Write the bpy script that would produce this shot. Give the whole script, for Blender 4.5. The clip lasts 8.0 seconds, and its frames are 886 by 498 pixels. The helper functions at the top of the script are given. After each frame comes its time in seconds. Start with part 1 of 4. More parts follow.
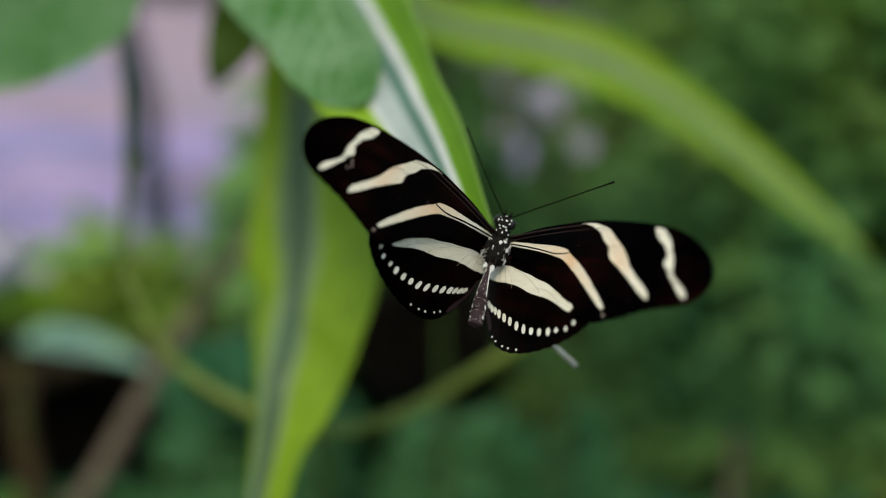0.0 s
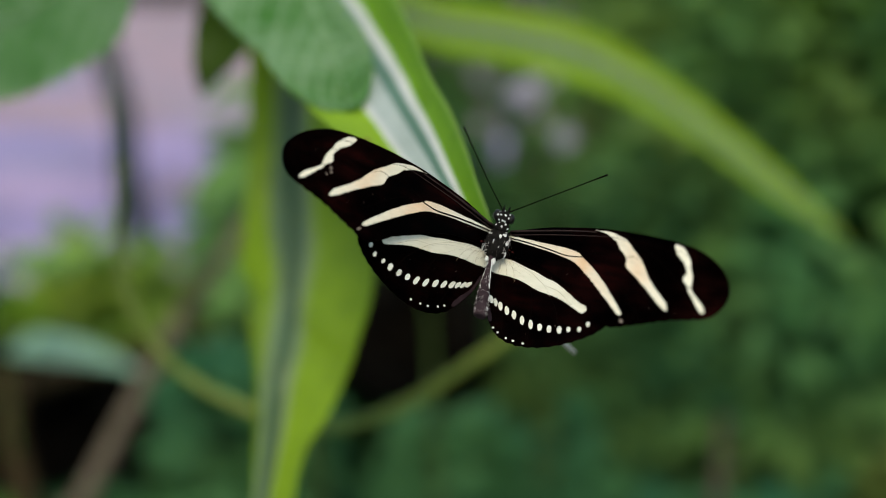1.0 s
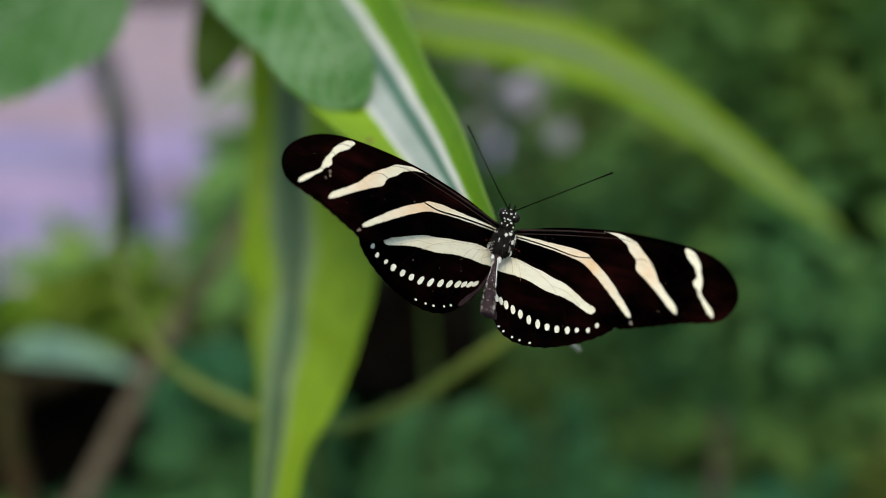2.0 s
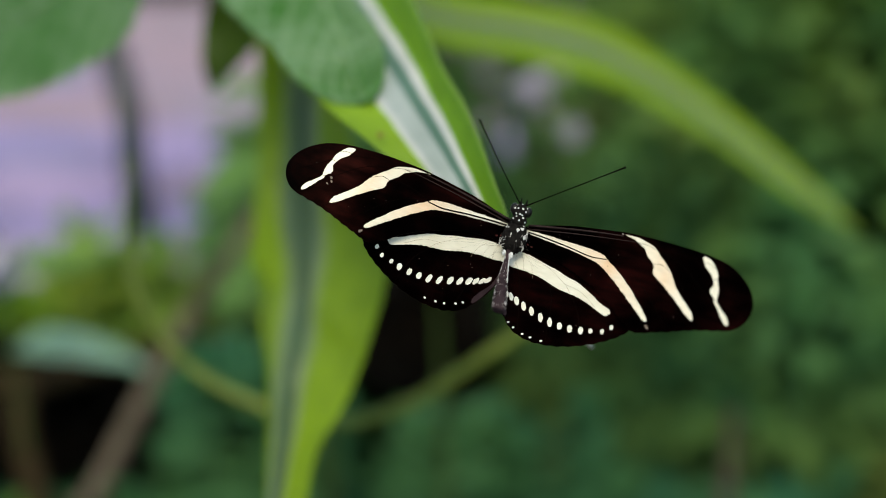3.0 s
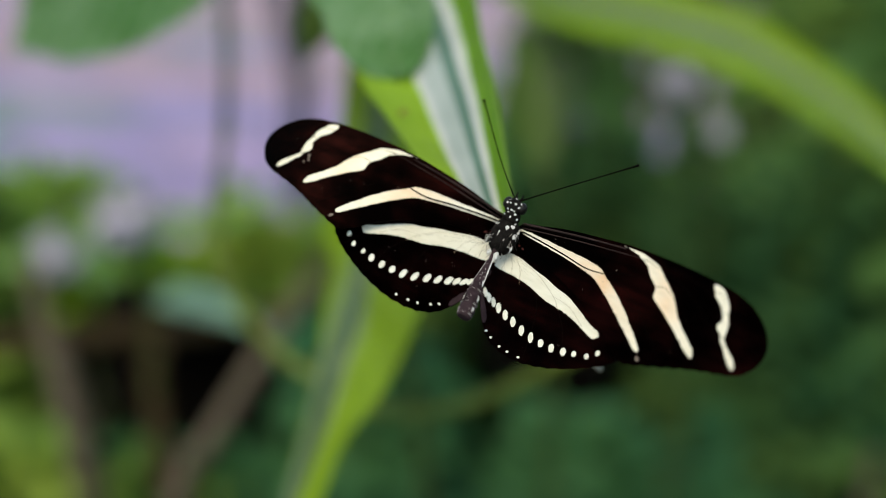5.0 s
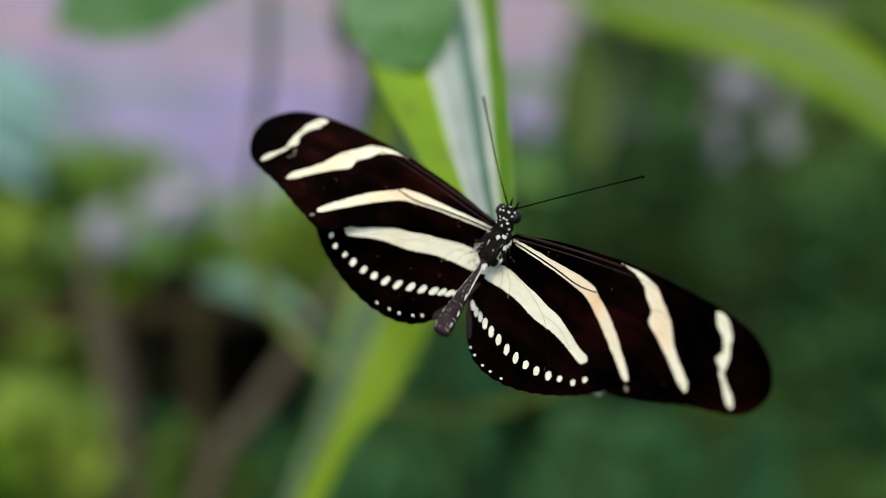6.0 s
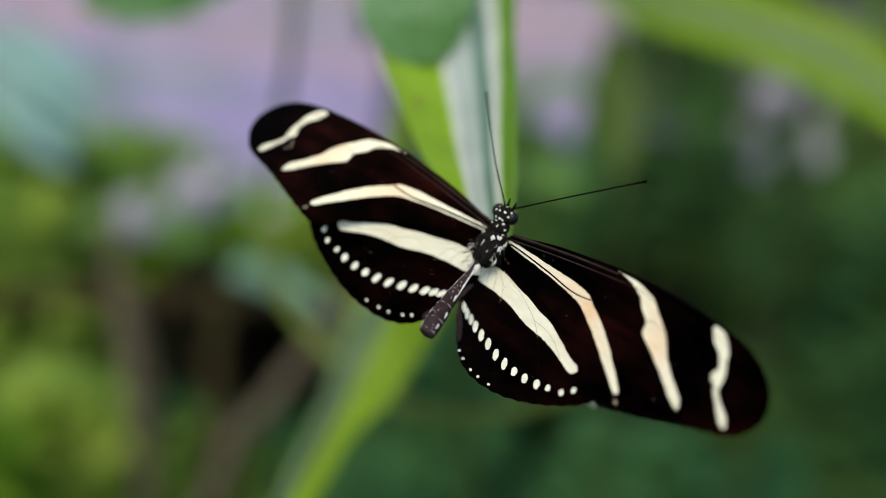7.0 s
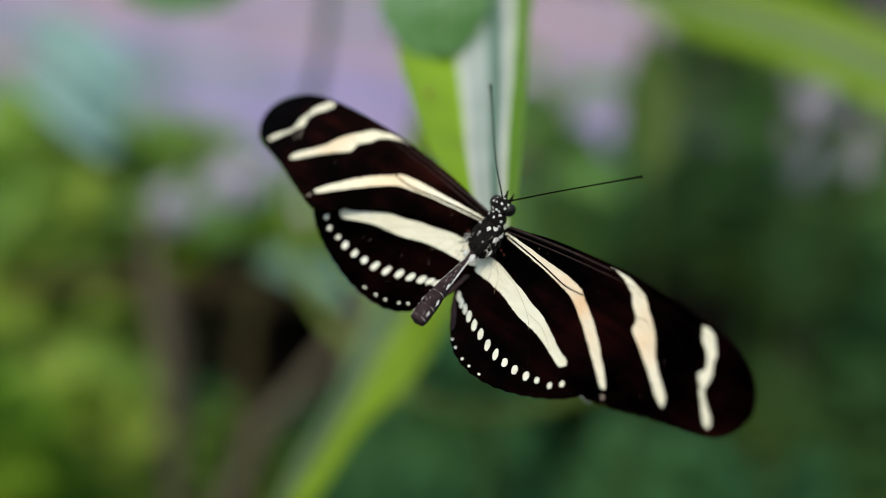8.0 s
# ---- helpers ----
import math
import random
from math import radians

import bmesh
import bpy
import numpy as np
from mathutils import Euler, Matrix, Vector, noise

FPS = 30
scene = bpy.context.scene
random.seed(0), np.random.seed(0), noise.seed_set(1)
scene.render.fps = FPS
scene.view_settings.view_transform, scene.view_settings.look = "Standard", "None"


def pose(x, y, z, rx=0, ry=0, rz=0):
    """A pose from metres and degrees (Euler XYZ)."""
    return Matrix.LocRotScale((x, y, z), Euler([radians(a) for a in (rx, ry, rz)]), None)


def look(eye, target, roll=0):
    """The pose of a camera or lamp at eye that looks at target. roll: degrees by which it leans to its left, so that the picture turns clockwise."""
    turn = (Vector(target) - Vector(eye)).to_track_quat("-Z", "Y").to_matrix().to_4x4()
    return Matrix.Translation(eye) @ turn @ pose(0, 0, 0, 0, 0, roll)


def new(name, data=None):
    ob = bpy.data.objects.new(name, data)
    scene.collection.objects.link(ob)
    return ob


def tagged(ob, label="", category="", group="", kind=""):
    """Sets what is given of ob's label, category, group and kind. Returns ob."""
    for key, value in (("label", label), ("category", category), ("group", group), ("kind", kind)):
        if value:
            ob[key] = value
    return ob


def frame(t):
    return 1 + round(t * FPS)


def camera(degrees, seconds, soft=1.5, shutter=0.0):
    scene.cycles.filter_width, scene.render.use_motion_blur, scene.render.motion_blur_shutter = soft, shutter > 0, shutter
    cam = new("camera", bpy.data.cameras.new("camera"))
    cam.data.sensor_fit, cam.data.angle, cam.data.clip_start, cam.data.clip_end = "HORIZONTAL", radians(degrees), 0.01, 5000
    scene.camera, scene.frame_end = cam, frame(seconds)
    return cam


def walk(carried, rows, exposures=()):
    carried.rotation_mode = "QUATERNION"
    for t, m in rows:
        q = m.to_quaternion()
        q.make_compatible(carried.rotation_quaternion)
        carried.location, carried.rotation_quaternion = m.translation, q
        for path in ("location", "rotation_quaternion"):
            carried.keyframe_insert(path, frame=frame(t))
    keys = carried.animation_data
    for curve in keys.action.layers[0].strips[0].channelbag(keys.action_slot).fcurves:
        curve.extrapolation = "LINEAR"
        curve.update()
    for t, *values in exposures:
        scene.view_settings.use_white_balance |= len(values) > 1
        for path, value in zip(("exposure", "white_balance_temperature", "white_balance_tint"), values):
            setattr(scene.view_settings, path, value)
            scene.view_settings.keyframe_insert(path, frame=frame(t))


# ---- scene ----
from mathutils import geometry

# ---------------------------------------------------------------- camera
cam = camera(55, 8.0, soft=1.0)
cam.data.dof.use_dof = True
cam.data.dof.aperture_fstop = 4.3

PATH = [
    (0.0, look((-0.00437, -0.14322, 1.25320), (-0.00920, -0.00212, 1.20251), 1.676)),
    (0.5, look((-0.00495, -0.14877, 1.25580), (-0.00946, -0.00817, 1.20372), 0.164)),
    (1.0, look((-0.00814, -0.14896, 1.25509), (-0.00960, -0.00803, 1.20376), 0.281)),
    (1.5, look((-0.00999, -0.14932, 1.25540), (-0.00999, -0.00836, 1.20410), 0.0)),
    (1.7, look((-0.01001, -0.14925, 1.25535), (-0.01010, -0.00829, 1.20400), -0.01)),
    (2.8, look((-0.01040, -0.14780, 1.25450), (-0.01262, -0.00716, 1.20240), -0.18)),
    (3.0, look((-0.01016, -0.14768, 1.25441), (-0.01266, -0.00704, 1.20229), -0.189)),
    (3.5, look((-0.00409, -0.14444, 1.25195), (-0.01251, -0.00392, 1.20016), -0.243)),
    (4.0, look((0.00489, -0.13990, 1.25111), (-0.01199, -0.00050, 1.19836), -0.421)),
    (4.5, look((0.01135, -0.13480, 1.24966), (-0.01153, 0.00365, 1.19667), 0.367)),
    (5.0, look((0.01798, -0.12785, 1.24945), (-0.01163, 0.00881, 1.19517), 1.166)),
    (6.5, look((0.02813, -0.11153, 1.24744), (-0.01406, 0.02114, 1.19160), 3.351)),
    (7.0, look((0.03003, -0.10985, 1.24688), (-0.01411, 0.02207, 1.19076), 4.434)),
    (7.5, look((0.03405, -0.10861, 1.24644), (-0.01431, 0.02168, 1.19000), 4.669)),
    (8.0, look((0.03616, -0.10898, 1.24630), (-0.01414, 0.02048, 1.18965), 5.343)),
]
walk(cam, PATH, exposures=[(0.0, 0.76, 7600, -5), (8.0, 0.76, 7600, -5)])

# ---------------------------------------------------------------- light
world = bpy.data.worlds.new("sky")
scene.world = world
world.use_nodes = True
wn = world.node_tree
sky = wn.nodes.new("ShaderNodeTexSky")
sky.sky_type, sky.sun_disc = "NISHITA", False
sky.sun_elevation, sky.sun_rotation = radians(62), radians(190)
wn.links.new(sky.outputs[0], wn.nodes["Background"].inputs[0])
wn.nodes["Background"].inputs[1].default_value = 0.14
sun_data = bpy.data.lights.new("sun", "SUN")
sun_data.energy, sun_data.angle, sun_data.color = 1.75, radians(25), (1.0, 0.93, 0.82)
sun = new("sun", sun_data)
sun.matrix_world = look((-0.3, -1.7, 4.4), (0, 0, 1.2))


# ---------------------------------------------------------------- materials
def material(name, rough=0.6, spec=0.4):
    m = bpy.data.materials.new(name)
    m.use_nodes = True
    nt = m.node_tree
    b = nt.nodes["Principled BSDF"]
    b.inputs["Roughness"].default_value = rough
    b.inputs["Specular IOR Level"].default_value = spec
    return m, nt, b


def noise_tex(nt, scale, detail=4.0, coords="Object", rough=0.55, stretch=None):
    tc = nt.nodes.new("ShaderNodeTexCoord")
    n = nt.nodes.new("ShaderNodeTexNoise")
    n.inputs["Scale"].default_value, n.inputs["Detail"].default_value = scale, detail
    n.inputs["Roughness"].default_value = rough
    if stretch:
        mp = nt.nodes.new("ShaderNodeMapping")
        mp.inputs["Scale"].default_value = stretch
        nt.links.new(tc.outputs[coords], mp.inputs[0])
        nt.links.new(mp.outputs[0], n.inputs["Vector"])
    else:
        nt.links.new(tc.outputs[coords], n.inputs["Vector"])
    return n.outputs["Fac"]


def ramp(nt, fac, stops):
    r = nt.nodes.new("ShaderNodeValToRGB")
    while len(r.color_ramp.elements) < len(stops):
        r.color_ramp.elements.new(0.5)
    for e, (p, c) in zip(r.color_ramp.elements, stops):
        e.position, e.color = p, (*c, 1)
    nt.links.new(fac, r.inputs[0])
    return r.outputs[0]


def mix(nt, fac, a, b, mode="MIX"):
    m = nt.nodes.new("ShaderNodeMix")
    m.data_type, m.blend_type = "RGBA", mode
    for sock, v in ((m.inputs[0], fac), (m.inputs[6], a), (m.inputs[7], b)):
        if hasattr(v, "is_output"):
            nt.links.new(v, sock)
        else:
            sock.default_value = v if not isinstance(v, tuple) else (*v, 1)
    return m.outputs[2]


def bump(nt, b, height, strength, dist):
    n = nt.nodes.new("ShaderNodeBump")
    n.inputs["Strength"].default_value, n.inputs["Distance"].default_value = strength, dist
    nt.links.new(height, n.inputs["Height"])
    nt.links.new(n.outputs[0], b.inputs["Normal"])


def leafy(nt, b, colour, share, tint=(1.0, 1.0, 0.6)):
    """Lets daylight through a leaf."""
    tr = nt.nodes.new("ShaderNodeBsdfTranslucent")
    nt.links.new(mix(nt, 1.0, colour, tint, "MULTIPLY"), tr.inputs[0])
    ms = nt.nodes.new("ShaderNodeMixShader")
    ms.inputs[0].default_value = share
    nt.links.new(b.outputs[0], ms.inputs[1])
    nt.links.new(tr.outputs[0], ms.inputs[2])
    nt.links.new(ms.outputs[0], nt.nodes["Material Output"].inputs[0])
    nt.links.new(colour, b.inputs["Base Color"])


def uv_axis(nt, axis):
    tc = nt.nodes.new("ShaderNodeTexCoord")
    s = nt.nodes.new("ShaderNodeSeparateXYZ")
    nt.links.new(tc.outputs["UV"], s.inputs[0])
    return s.outputs[axis]


def fine_lines(nt, count, amount):
    """Thin lengthwise veins of a grass-like leaf."""
    u = uv_axis(nt, 0)
    k = nt.nodes.new("ShaderNodeMath")
    k.operation = "MULTIPLY"
    k.inputs[1].default_value = count
    nt.links.new(u, k.inputs[0])
    s = nt.nodes.new("ShaderNodeMath")
    s.operation = "SINE"
    nt.links.new(k.outputs[0], s.inputs[0])
    a = nt.nodes.new("ShaderNodeMath")
    a.operation, a.inputs[1].default_value, a.inputs[2].default_value = "MULTIPLY_ADD", amount, 0.5
    nt.links.new(s.outputs[0], a.inputs[0])
    return a.outputs[0]


def striped_leaf_material(name, stops, share=0.35, rough=0.42):
    m, nt, b = material(name, rough, 0.22)
    wob = noise_tex(nt, 60.0, 2.0)
    u = uv_axis(nt, 0)
    j = nt.nodes.new("ShaderNodeMath")
    j.operation, j.inputs[1].default_value = "MULTIPLY_ADD", 0.03
    nt.links.new(wob, j.inputs[0])
    nt.links.new(u, j.inputs[2])
    base = ramp(nt, j.outputs[0], stops)
    tone = ramp(nt, noise_tex(nt, 110.0, 5.0), [(0.3, (0.78, 0.8, 0.75)), (0.7, (1.1, 1.08, 1.05))])
    c = mix(nt, 0.8, base, tone, "MULTIPLY")
    lines = fine_lines(nt, 170.0, 0.5)
    c = mix(nt, 0.09, c, ramp(nt, lines, [(0.2, (0.6, 0.66, 0.55)), (0.8, (1.15, 1.12, 1.1))]), "MULTIPLY")
    leafy(nt, b, c, share)
    bump(nt, b, lines, 0.12, 0.0003)
    return m


G1, G2 = (0.255, 0.41, 0.035), (0.17, 0.33, 0.02)
PALE, WHITE, TEAL = (0.41, 0.455, 0.49), (0.63, 0.62, 0.69), (0.10, 0.19, 0.16)
perch_mat = striped_leaf_material("perch_leaf_skin", [
    (0.0, G1), (0.41, G1), (0.435, WHITE), (0.485, PALE), (0.585, PALE), (0.61, TEAL), (0.66, TEAL),
    (0.685, WHITE), (0.715, WHITE), (0.74, G2), (0.95, (0.13, 0.27, 0.02)), (1.0, (0.24, 0.38, 0.09))])
strap_mat = striped_leaf_material("strap_leaf_skin", [
    (0.0, (0.165, 0.265, 0.008)), (0.30, (0.165, 0.26, 0.010)), (0.36, (0.18, 0.235, 0.11)), (0.42, (0.08, 0.135, 0.095)), (0.53, (0.06, 0.11, 0.076)), (0.58, (0.21, 0.27, 0.13)),
    (0.64, (0.175, 0.275, 0.014)), (1.0, (0.165, 0.26, 0.012))], 0.25)
arch_mat = striped_leaf_material("arching_leaf_skin", [
    (0.0, (0.20, 0.34, 0.014)), (0.28, (0.22, 0.32, 0.018)), (0.37, (0.27, 0.33, 0.22)), (0.45, (0.085, 0.155, 0.115)), (0.54, (0.085, 0.155, 0.115)), (0.60, (0.20, 0.26, 0.17)), (0.67, (0.20, 0.31, 0.018)),
    (1.0, (0.19, 0.33, 0.014))], 0.3)


def broad_leaf_material(name, dark, light, share=0.25, vein=(0.3, 0.42, 0.2), rough=0.5, patch=70.0):
    m, nt, b = material(name, rough, 0.2)
    u, v = uv_axis(nt, 0), uv_axis(nt, 1)
    tone = ramp(nt, noise_tex(nt, patch, 5.0), [(0.3, dark), (0.66, light)])
    # side veins slant away from the midrib
    d = nt.nodes.new("ShaderNodeMath")
    d.operation, d.inputs[1].default_value = "SUBTRACT", 0.5
    nt.links.new(u, d.inputs[0])
    a = nt.nodes.new("ShaderNodeMath")
    a.operation = "ABSOLUTE"
    nt.links.new(d.outputs[0], a.inputs[0])
    s = nt.nodes.new("ShaderNodeMath")
    s.operation, s.inputs[1].default_value = "MULTIPLY_ADD", -0.55
    nt.links.new(a.outputs[0], s.inputs[0])
    nt.links.new(v, s.inputs[2])
    k = nt.nodes.new("ShaderNodeMath")
    k.operation, k.inputs[1].default_value = "MULTIPLY", 62.0
    nt.links.new(s.outputs[0], k.inputs[0])
    w = nt.nodes.new("ShaderNodeMath")
    w.operation = "SINE"
    nt.links.new(k.outputs[0], w.inputs[0])
    side = ramp(nt, w.outputs[0], [(0.86, (0, 0, 0)), (0.99, (0.8, 0.8, 0.8))])
    rib = ramp(nt, a.outputs[0], [(0.0, (1, 1, 1)), (0.02, (0, 0, 0))])
    both = mix(nt, 1.0, side, rib, "LIGHTEN")
    f = nt.nodes.new("ShaderNodeMath")
    f.operation, f.inputs[1].default_value = "MULTIPLY", 0.45
    nt.links.new(both, f.inputs[0])
    c = mix(nt, f.outputs[0], tone, vein)
    leafy(nt, b, c, share, (1.0, 1.0, 0.5))
    bump(nt, b, noise_tex(nt, 420.0, 4.0), 0.35, 0.0006)
    return m


serrate_mat = broad_leaf_material("serrate_leaf_skin", (0.048, 0.150, 0.028), (0.165, 0.275, 0.145), 0.32, vein=(0.32, 0.44, 0.31), patch=38.0)


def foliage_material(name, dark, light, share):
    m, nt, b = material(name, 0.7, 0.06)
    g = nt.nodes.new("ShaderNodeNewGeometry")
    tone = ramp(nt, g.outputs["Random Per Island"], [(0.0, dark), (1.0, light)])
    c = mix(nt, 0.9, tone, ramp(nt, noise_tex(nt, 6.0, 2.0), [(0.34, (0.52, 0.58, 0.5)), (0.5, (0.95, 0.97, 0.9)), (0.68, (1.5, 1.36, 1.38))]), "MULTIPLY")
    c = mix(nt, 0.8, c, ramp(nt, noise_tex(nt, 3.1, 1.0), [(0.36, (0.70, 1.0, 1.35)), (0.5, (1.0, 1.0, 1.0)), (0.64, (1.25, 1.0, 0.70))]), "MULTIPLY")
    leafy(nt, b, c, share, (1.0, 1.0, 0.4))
    return m


# near-black leaf colour, painted to pass for the shade inside hollows
hollow_shade_mat = foliage_material("hollow_painted_shade", (0.0010, 0.0008, 0.0006), (0.0032, 0.0024, 0.0018), 0.0)
# very dark green: the shade between the shrubs is put into the leaf colour
fol_shade = foliage_material("shrub_leaves_painted_shade", (0.018, 0.046, 0.017), (0.035, 0.080, 0.029), 0.3)
fol_dark = foliage_material("shrub_leaves_deep", (0.035, 0.087, 0.033), (0.057, 0.126, 0.048), 0.5)
fol_mid = foliage_material("shrub_leaves_mid", (0.060, 0.146, 0.057), (0.090, 0.195, 0.080), 0.5)
fol_light = foliage_material("shrub_leaves_light", (0.094, 0.196, 0.064), (0.135, 0.253, 0.093), 0.5)
fol_olive = foliage_material("shrub_leaves_olive", (0.085, 0.130, 0.038), (0.145, 0.195, 0.065), 0.4)
fol_teal = foliage_material("shrub_leaves_teal", (0.044, 0.142, 0.070), (0.068, 0.188, 0.102), 0.45)
fol_grey = foliage_material("shrub_leaves_greyish", (0.205, 0.335, 0.075), (0.28, 0.43, 0.12), 0.5)
green_mat = broad_leaf_material("fresh_leaf_skin", (0.06, 0.14, 0.03), (0.11, 0.22, 0.05))
teal_mat = broad_leaf_material("blue_green_leaf_skin", (0.13, 0.24, 0.18), (0.22, 0.35, 0.28), vein=(0.2, 0.34, 0.26))
sprig_mat = broad_leaf_material("sprig_leaf_skin", (0.17, 0.30, 0.32), (0.25, 0.40, 0.43), vein=(0.26, 0.40, 0.42))
olive_mat = broad_leaf_material("olive_leaf_skin", (0.030, 0.062, 0.005), (0.050, 0.095, 0.010), vein=(0.06, 0.09, 0.02))
fol_yellow = foliage_material("shrub_leaves_fresh", (0.15, 0.27, 0.026), (0.22, 0.35, 0.042), 0.45)


def plain(name, dark, light, scale, rough=0.7, spec=0.3, bumpy=0.0, dist=0.001, stretch=None):
    m, nt, b = material(name, rough, spec)
    f = noise_tex(nt, scale, 6.0, stretch=stretch)
    nt.links.new(ramp(nt, f, [(0.3, dark), (0.7, light)]), b.inputs["Base Color"])
    if bumpy:
        bump(nt, b, f, bumpy, dist)
    return m


rib_leaf_mat = plain("leaf_rib", (0.16, 0.28, 0.12), (0.24, 0.38, 0.18), 300, 0.5)
vine_mat = plain("vine_skin", (0.05, 0.078, 0.018), (0.09, 0.122, 0.032), 90, 0.5, bumpy=0.3)
runner_mat = plain("runner_skin", (0.075, 0.108, 0.014), (0.125, 0.160, 0.026), 90, 0.5, bumpy=0.3)
twig_mat = plain("twig_bark", (0.060, 0.045, 0.030), (0.115, 0.088, 0.064), 60, 0.9, bumpy=0.6)
brown_mat = plain("dead_bark", (0.020, 0.013, 0.006), (0.045, 0.030, 0.015), 45, 0.9, 0.1, 0.6)
fleck_mat = plain("leaf_blemish", (0.12, 0.08, 0.02), (0.2, 0.14, 0.03), 900, 0.7)
trunk_mat = plain("dark_bark", (0.014, 0.020, 0.030), (0.036, 0.046, 0.062), 40, 0.9, bumpy=0.5)
trunk_green_mat = plain("dark_green_stem", (0.014, 0.034, 0.022), (0.032, 0.062, 0.042), 120, 0.6, bumpy=0.3)
straw_mat = plain("dry_straw", (0.32, 0.31, 0.27), (0.48, 0.46, 0.41), 300, 0.7)
petal_mat = plain("pale_petals", (0.34, 0.30, 0.40), (0.46, 0.42, 0.51), 120, 0.6)
soil_mat = plain("soil", (0.010, 0.007, 0.005), (0.03, 0.021, 0.014), 14, 0.95, 0.1, 0.8, 0.02)


def stone(name, tones):
    m, nt, b = material(name, 0.7, 0.3)
    info = nt.nodes.new("ShaderNodeObjectInfo")
    tint = ramp(nt, info.outputs["Random"], [(k / (len(tones) - 1), t) for k, t in enumerate(tones)])
    c = mix(nt, 0.8, tint, ramp(nt, noise_tex(nt, 2.2, 6.0), [(0.3, (0.62, 0.66, 0.68)), (0.7, (1.15, 1.1, 1.12))]), "MULTIPLY")
    nt.links.new(c, b.inputs["Base Color"])
    return m


slab_mat = stone("paving_stone_lilac", [(0.215, 0.185, 0.335), (0.285, 0.220, 0.415), (0.34, 0.243, 0.405), (0.26, 0.205, 0.415)])
slab_grey_mat = stone("paving_stone_grey", [(0.115, 0.180, 0.170), (0.155, 0.190, 0.190), (0.135, 0.200, 0.200), (0.185, 0.195, 0.215)])
slab_pink_mat = stone("paving_stone_pink", [(0.29, 0.203, 0.245), (0.335, 0.225, 0.28), (0.255, 0.205, 0.285)])

wing_mat, nt, b = material("wing_scales_dark", 0.42, 0.055)
streak = noise_tex(nt, 520.0, 5.0, stretch=(0.16, 1.0, 1.0))
cloud = noise_tex(nt, 75.0, 4.0)
c = ramp(nt, cloud, [(0.46, (0.0002, 0.0001, 0.0001)), (0.74, (0.0040, 0.0008, 0.0008))])
c = mix(nt, 0.8, c, ramp(nt, streak, [(0.36, (0.2, 0.18, 0.18)), (0.56, (1.0, 0.9, 0.85)), (0.74, (3.6, 2.4, 2.2))]), "MULTIPLY")
nt.links.new(c, b.inputs["Base Color"])
gloss = mix(nt, 1.0, ramp(nt, cloud, [(0.42, (0.04, 0.008, 0.008)), (0.68, (0.68, 0.18, 0.165))]), ramp(nt, streak, [(0.36, (0.3, 0.3, 0.3)), (0.66, (1.1, 1.0, 1.0))]), "MULTIPLY")
nt.links.new(gloss, b.inputs["Specular Tint"])
bump(nt, b, streak, 0.4, 0.0001)



def cream_scales(name, glow=None):
    """Cream scales; glow: where along the bar they turn orange, from 0 to 1."""
    m, nt, b = material(name, 0.40, 0.7)
    c = ramp(nt, noise_tex(nt, 120.0, 3.0), [(0.34, (0.59, 0.525, 0.425)), (0.62, (0.64, 0.59, 0.51))])
    if glow:
        tc = nt.nodes.new("ShaderNodeTexCoord")
        sep = nt.nodes.new("ShaderNodeSeparateXYZ")
        nt.links.new(tc.outputs["Generated"], sep.inputs[0])
        lo, mid, hi = glow
        along = ramp(nt, sep.outputs[0], [(lo, (0, 0, 0)), (mid, (1, 1, 1)), (hi, (0, 0, 0))])
        blot = ramp(nt, noise_tex(nt, 160.0, 3.0), [(0.28, (0.25, 0.25, 0.25)), (0.70, (1, 1, 1))])
        c = mix(nt, mix(nt, 1.0, along, blot, "MULTIPLY"), c, (0.62, 0.395, 0.245))
    c = mix(nt, 0.35, c, ramp(nt, noise_tex(nt, 1500.0, 4.0, stretch=(0.3, 1, 1)), [(0.3, (0.76, 0.74, 0.70)), (0.7, (1.08, 1.08, 1.08))]), "MULTIPLY")
    nt.links.new(c, b.inputs["Base Color"])
    bump(nt, b, noise_tex(nt, 2500.0, 3.0), 0.15, 0.00003)
    return m


ivory_mat = cream_scales("wing_scales_ivory")
cell_mat = {1: cream_scales("wing_scales_cream_right", (0.10, 0.66, 1.0)), -1: cream_scales("wing_scales_cream_left", (0.05, 0.32, 0.75))}
bar_mat = {1: cream_scales("bar_scales_right", (0.22, 0.60, 1.0)), -1: cream_scales("bar_scales_left", (0.05, 0.38, 0.60))}

dot_mat = plain("wing_scales_white", (0.58, 0.54, 0.48), (0.70, 0.67, 0.62), 900, 0.45, 0.5)
band_vein_mat = plain("pale_wing_vein", (0.22, 0.17, 0.12), (0.34, 0.27, 0.20), 600, 0.8, 0.05)
vein_mat = plain("wing_vein", (0.0012, 0.0006, 0.0005), (0.004, 0.0018, 0.0015), 400, 0.9, 0.02)
body_mat = plain("body_fur_black", (0.003, 0.0025, 0.0025), (0.012, 0.010, 0.010), 1200, 0.85, 0.05, 0.8, 0.0002)
belly_mat = plain("abdomen_skin", (0.012, 0.007, 0.009), (0.046, 0.028, 0.034), 700, 0.8, 0.08, 0.7, 0.0002)
spot_mat = plain("white_scales", (0.40, 0.38, 0.40), (0.66, 0.64, 0.64), 1500, 0.8)
hair_mat = plain("grey_hair", (0.16, 0.14, 0.14), (0.42, 0.39, 0.38), 2000, 0.7)
fur_mat = plain("dark_fur", (0.012, 0.010, 0.010), (0.06, 0.052, 0.05), 2000, 0.8, 0.1)
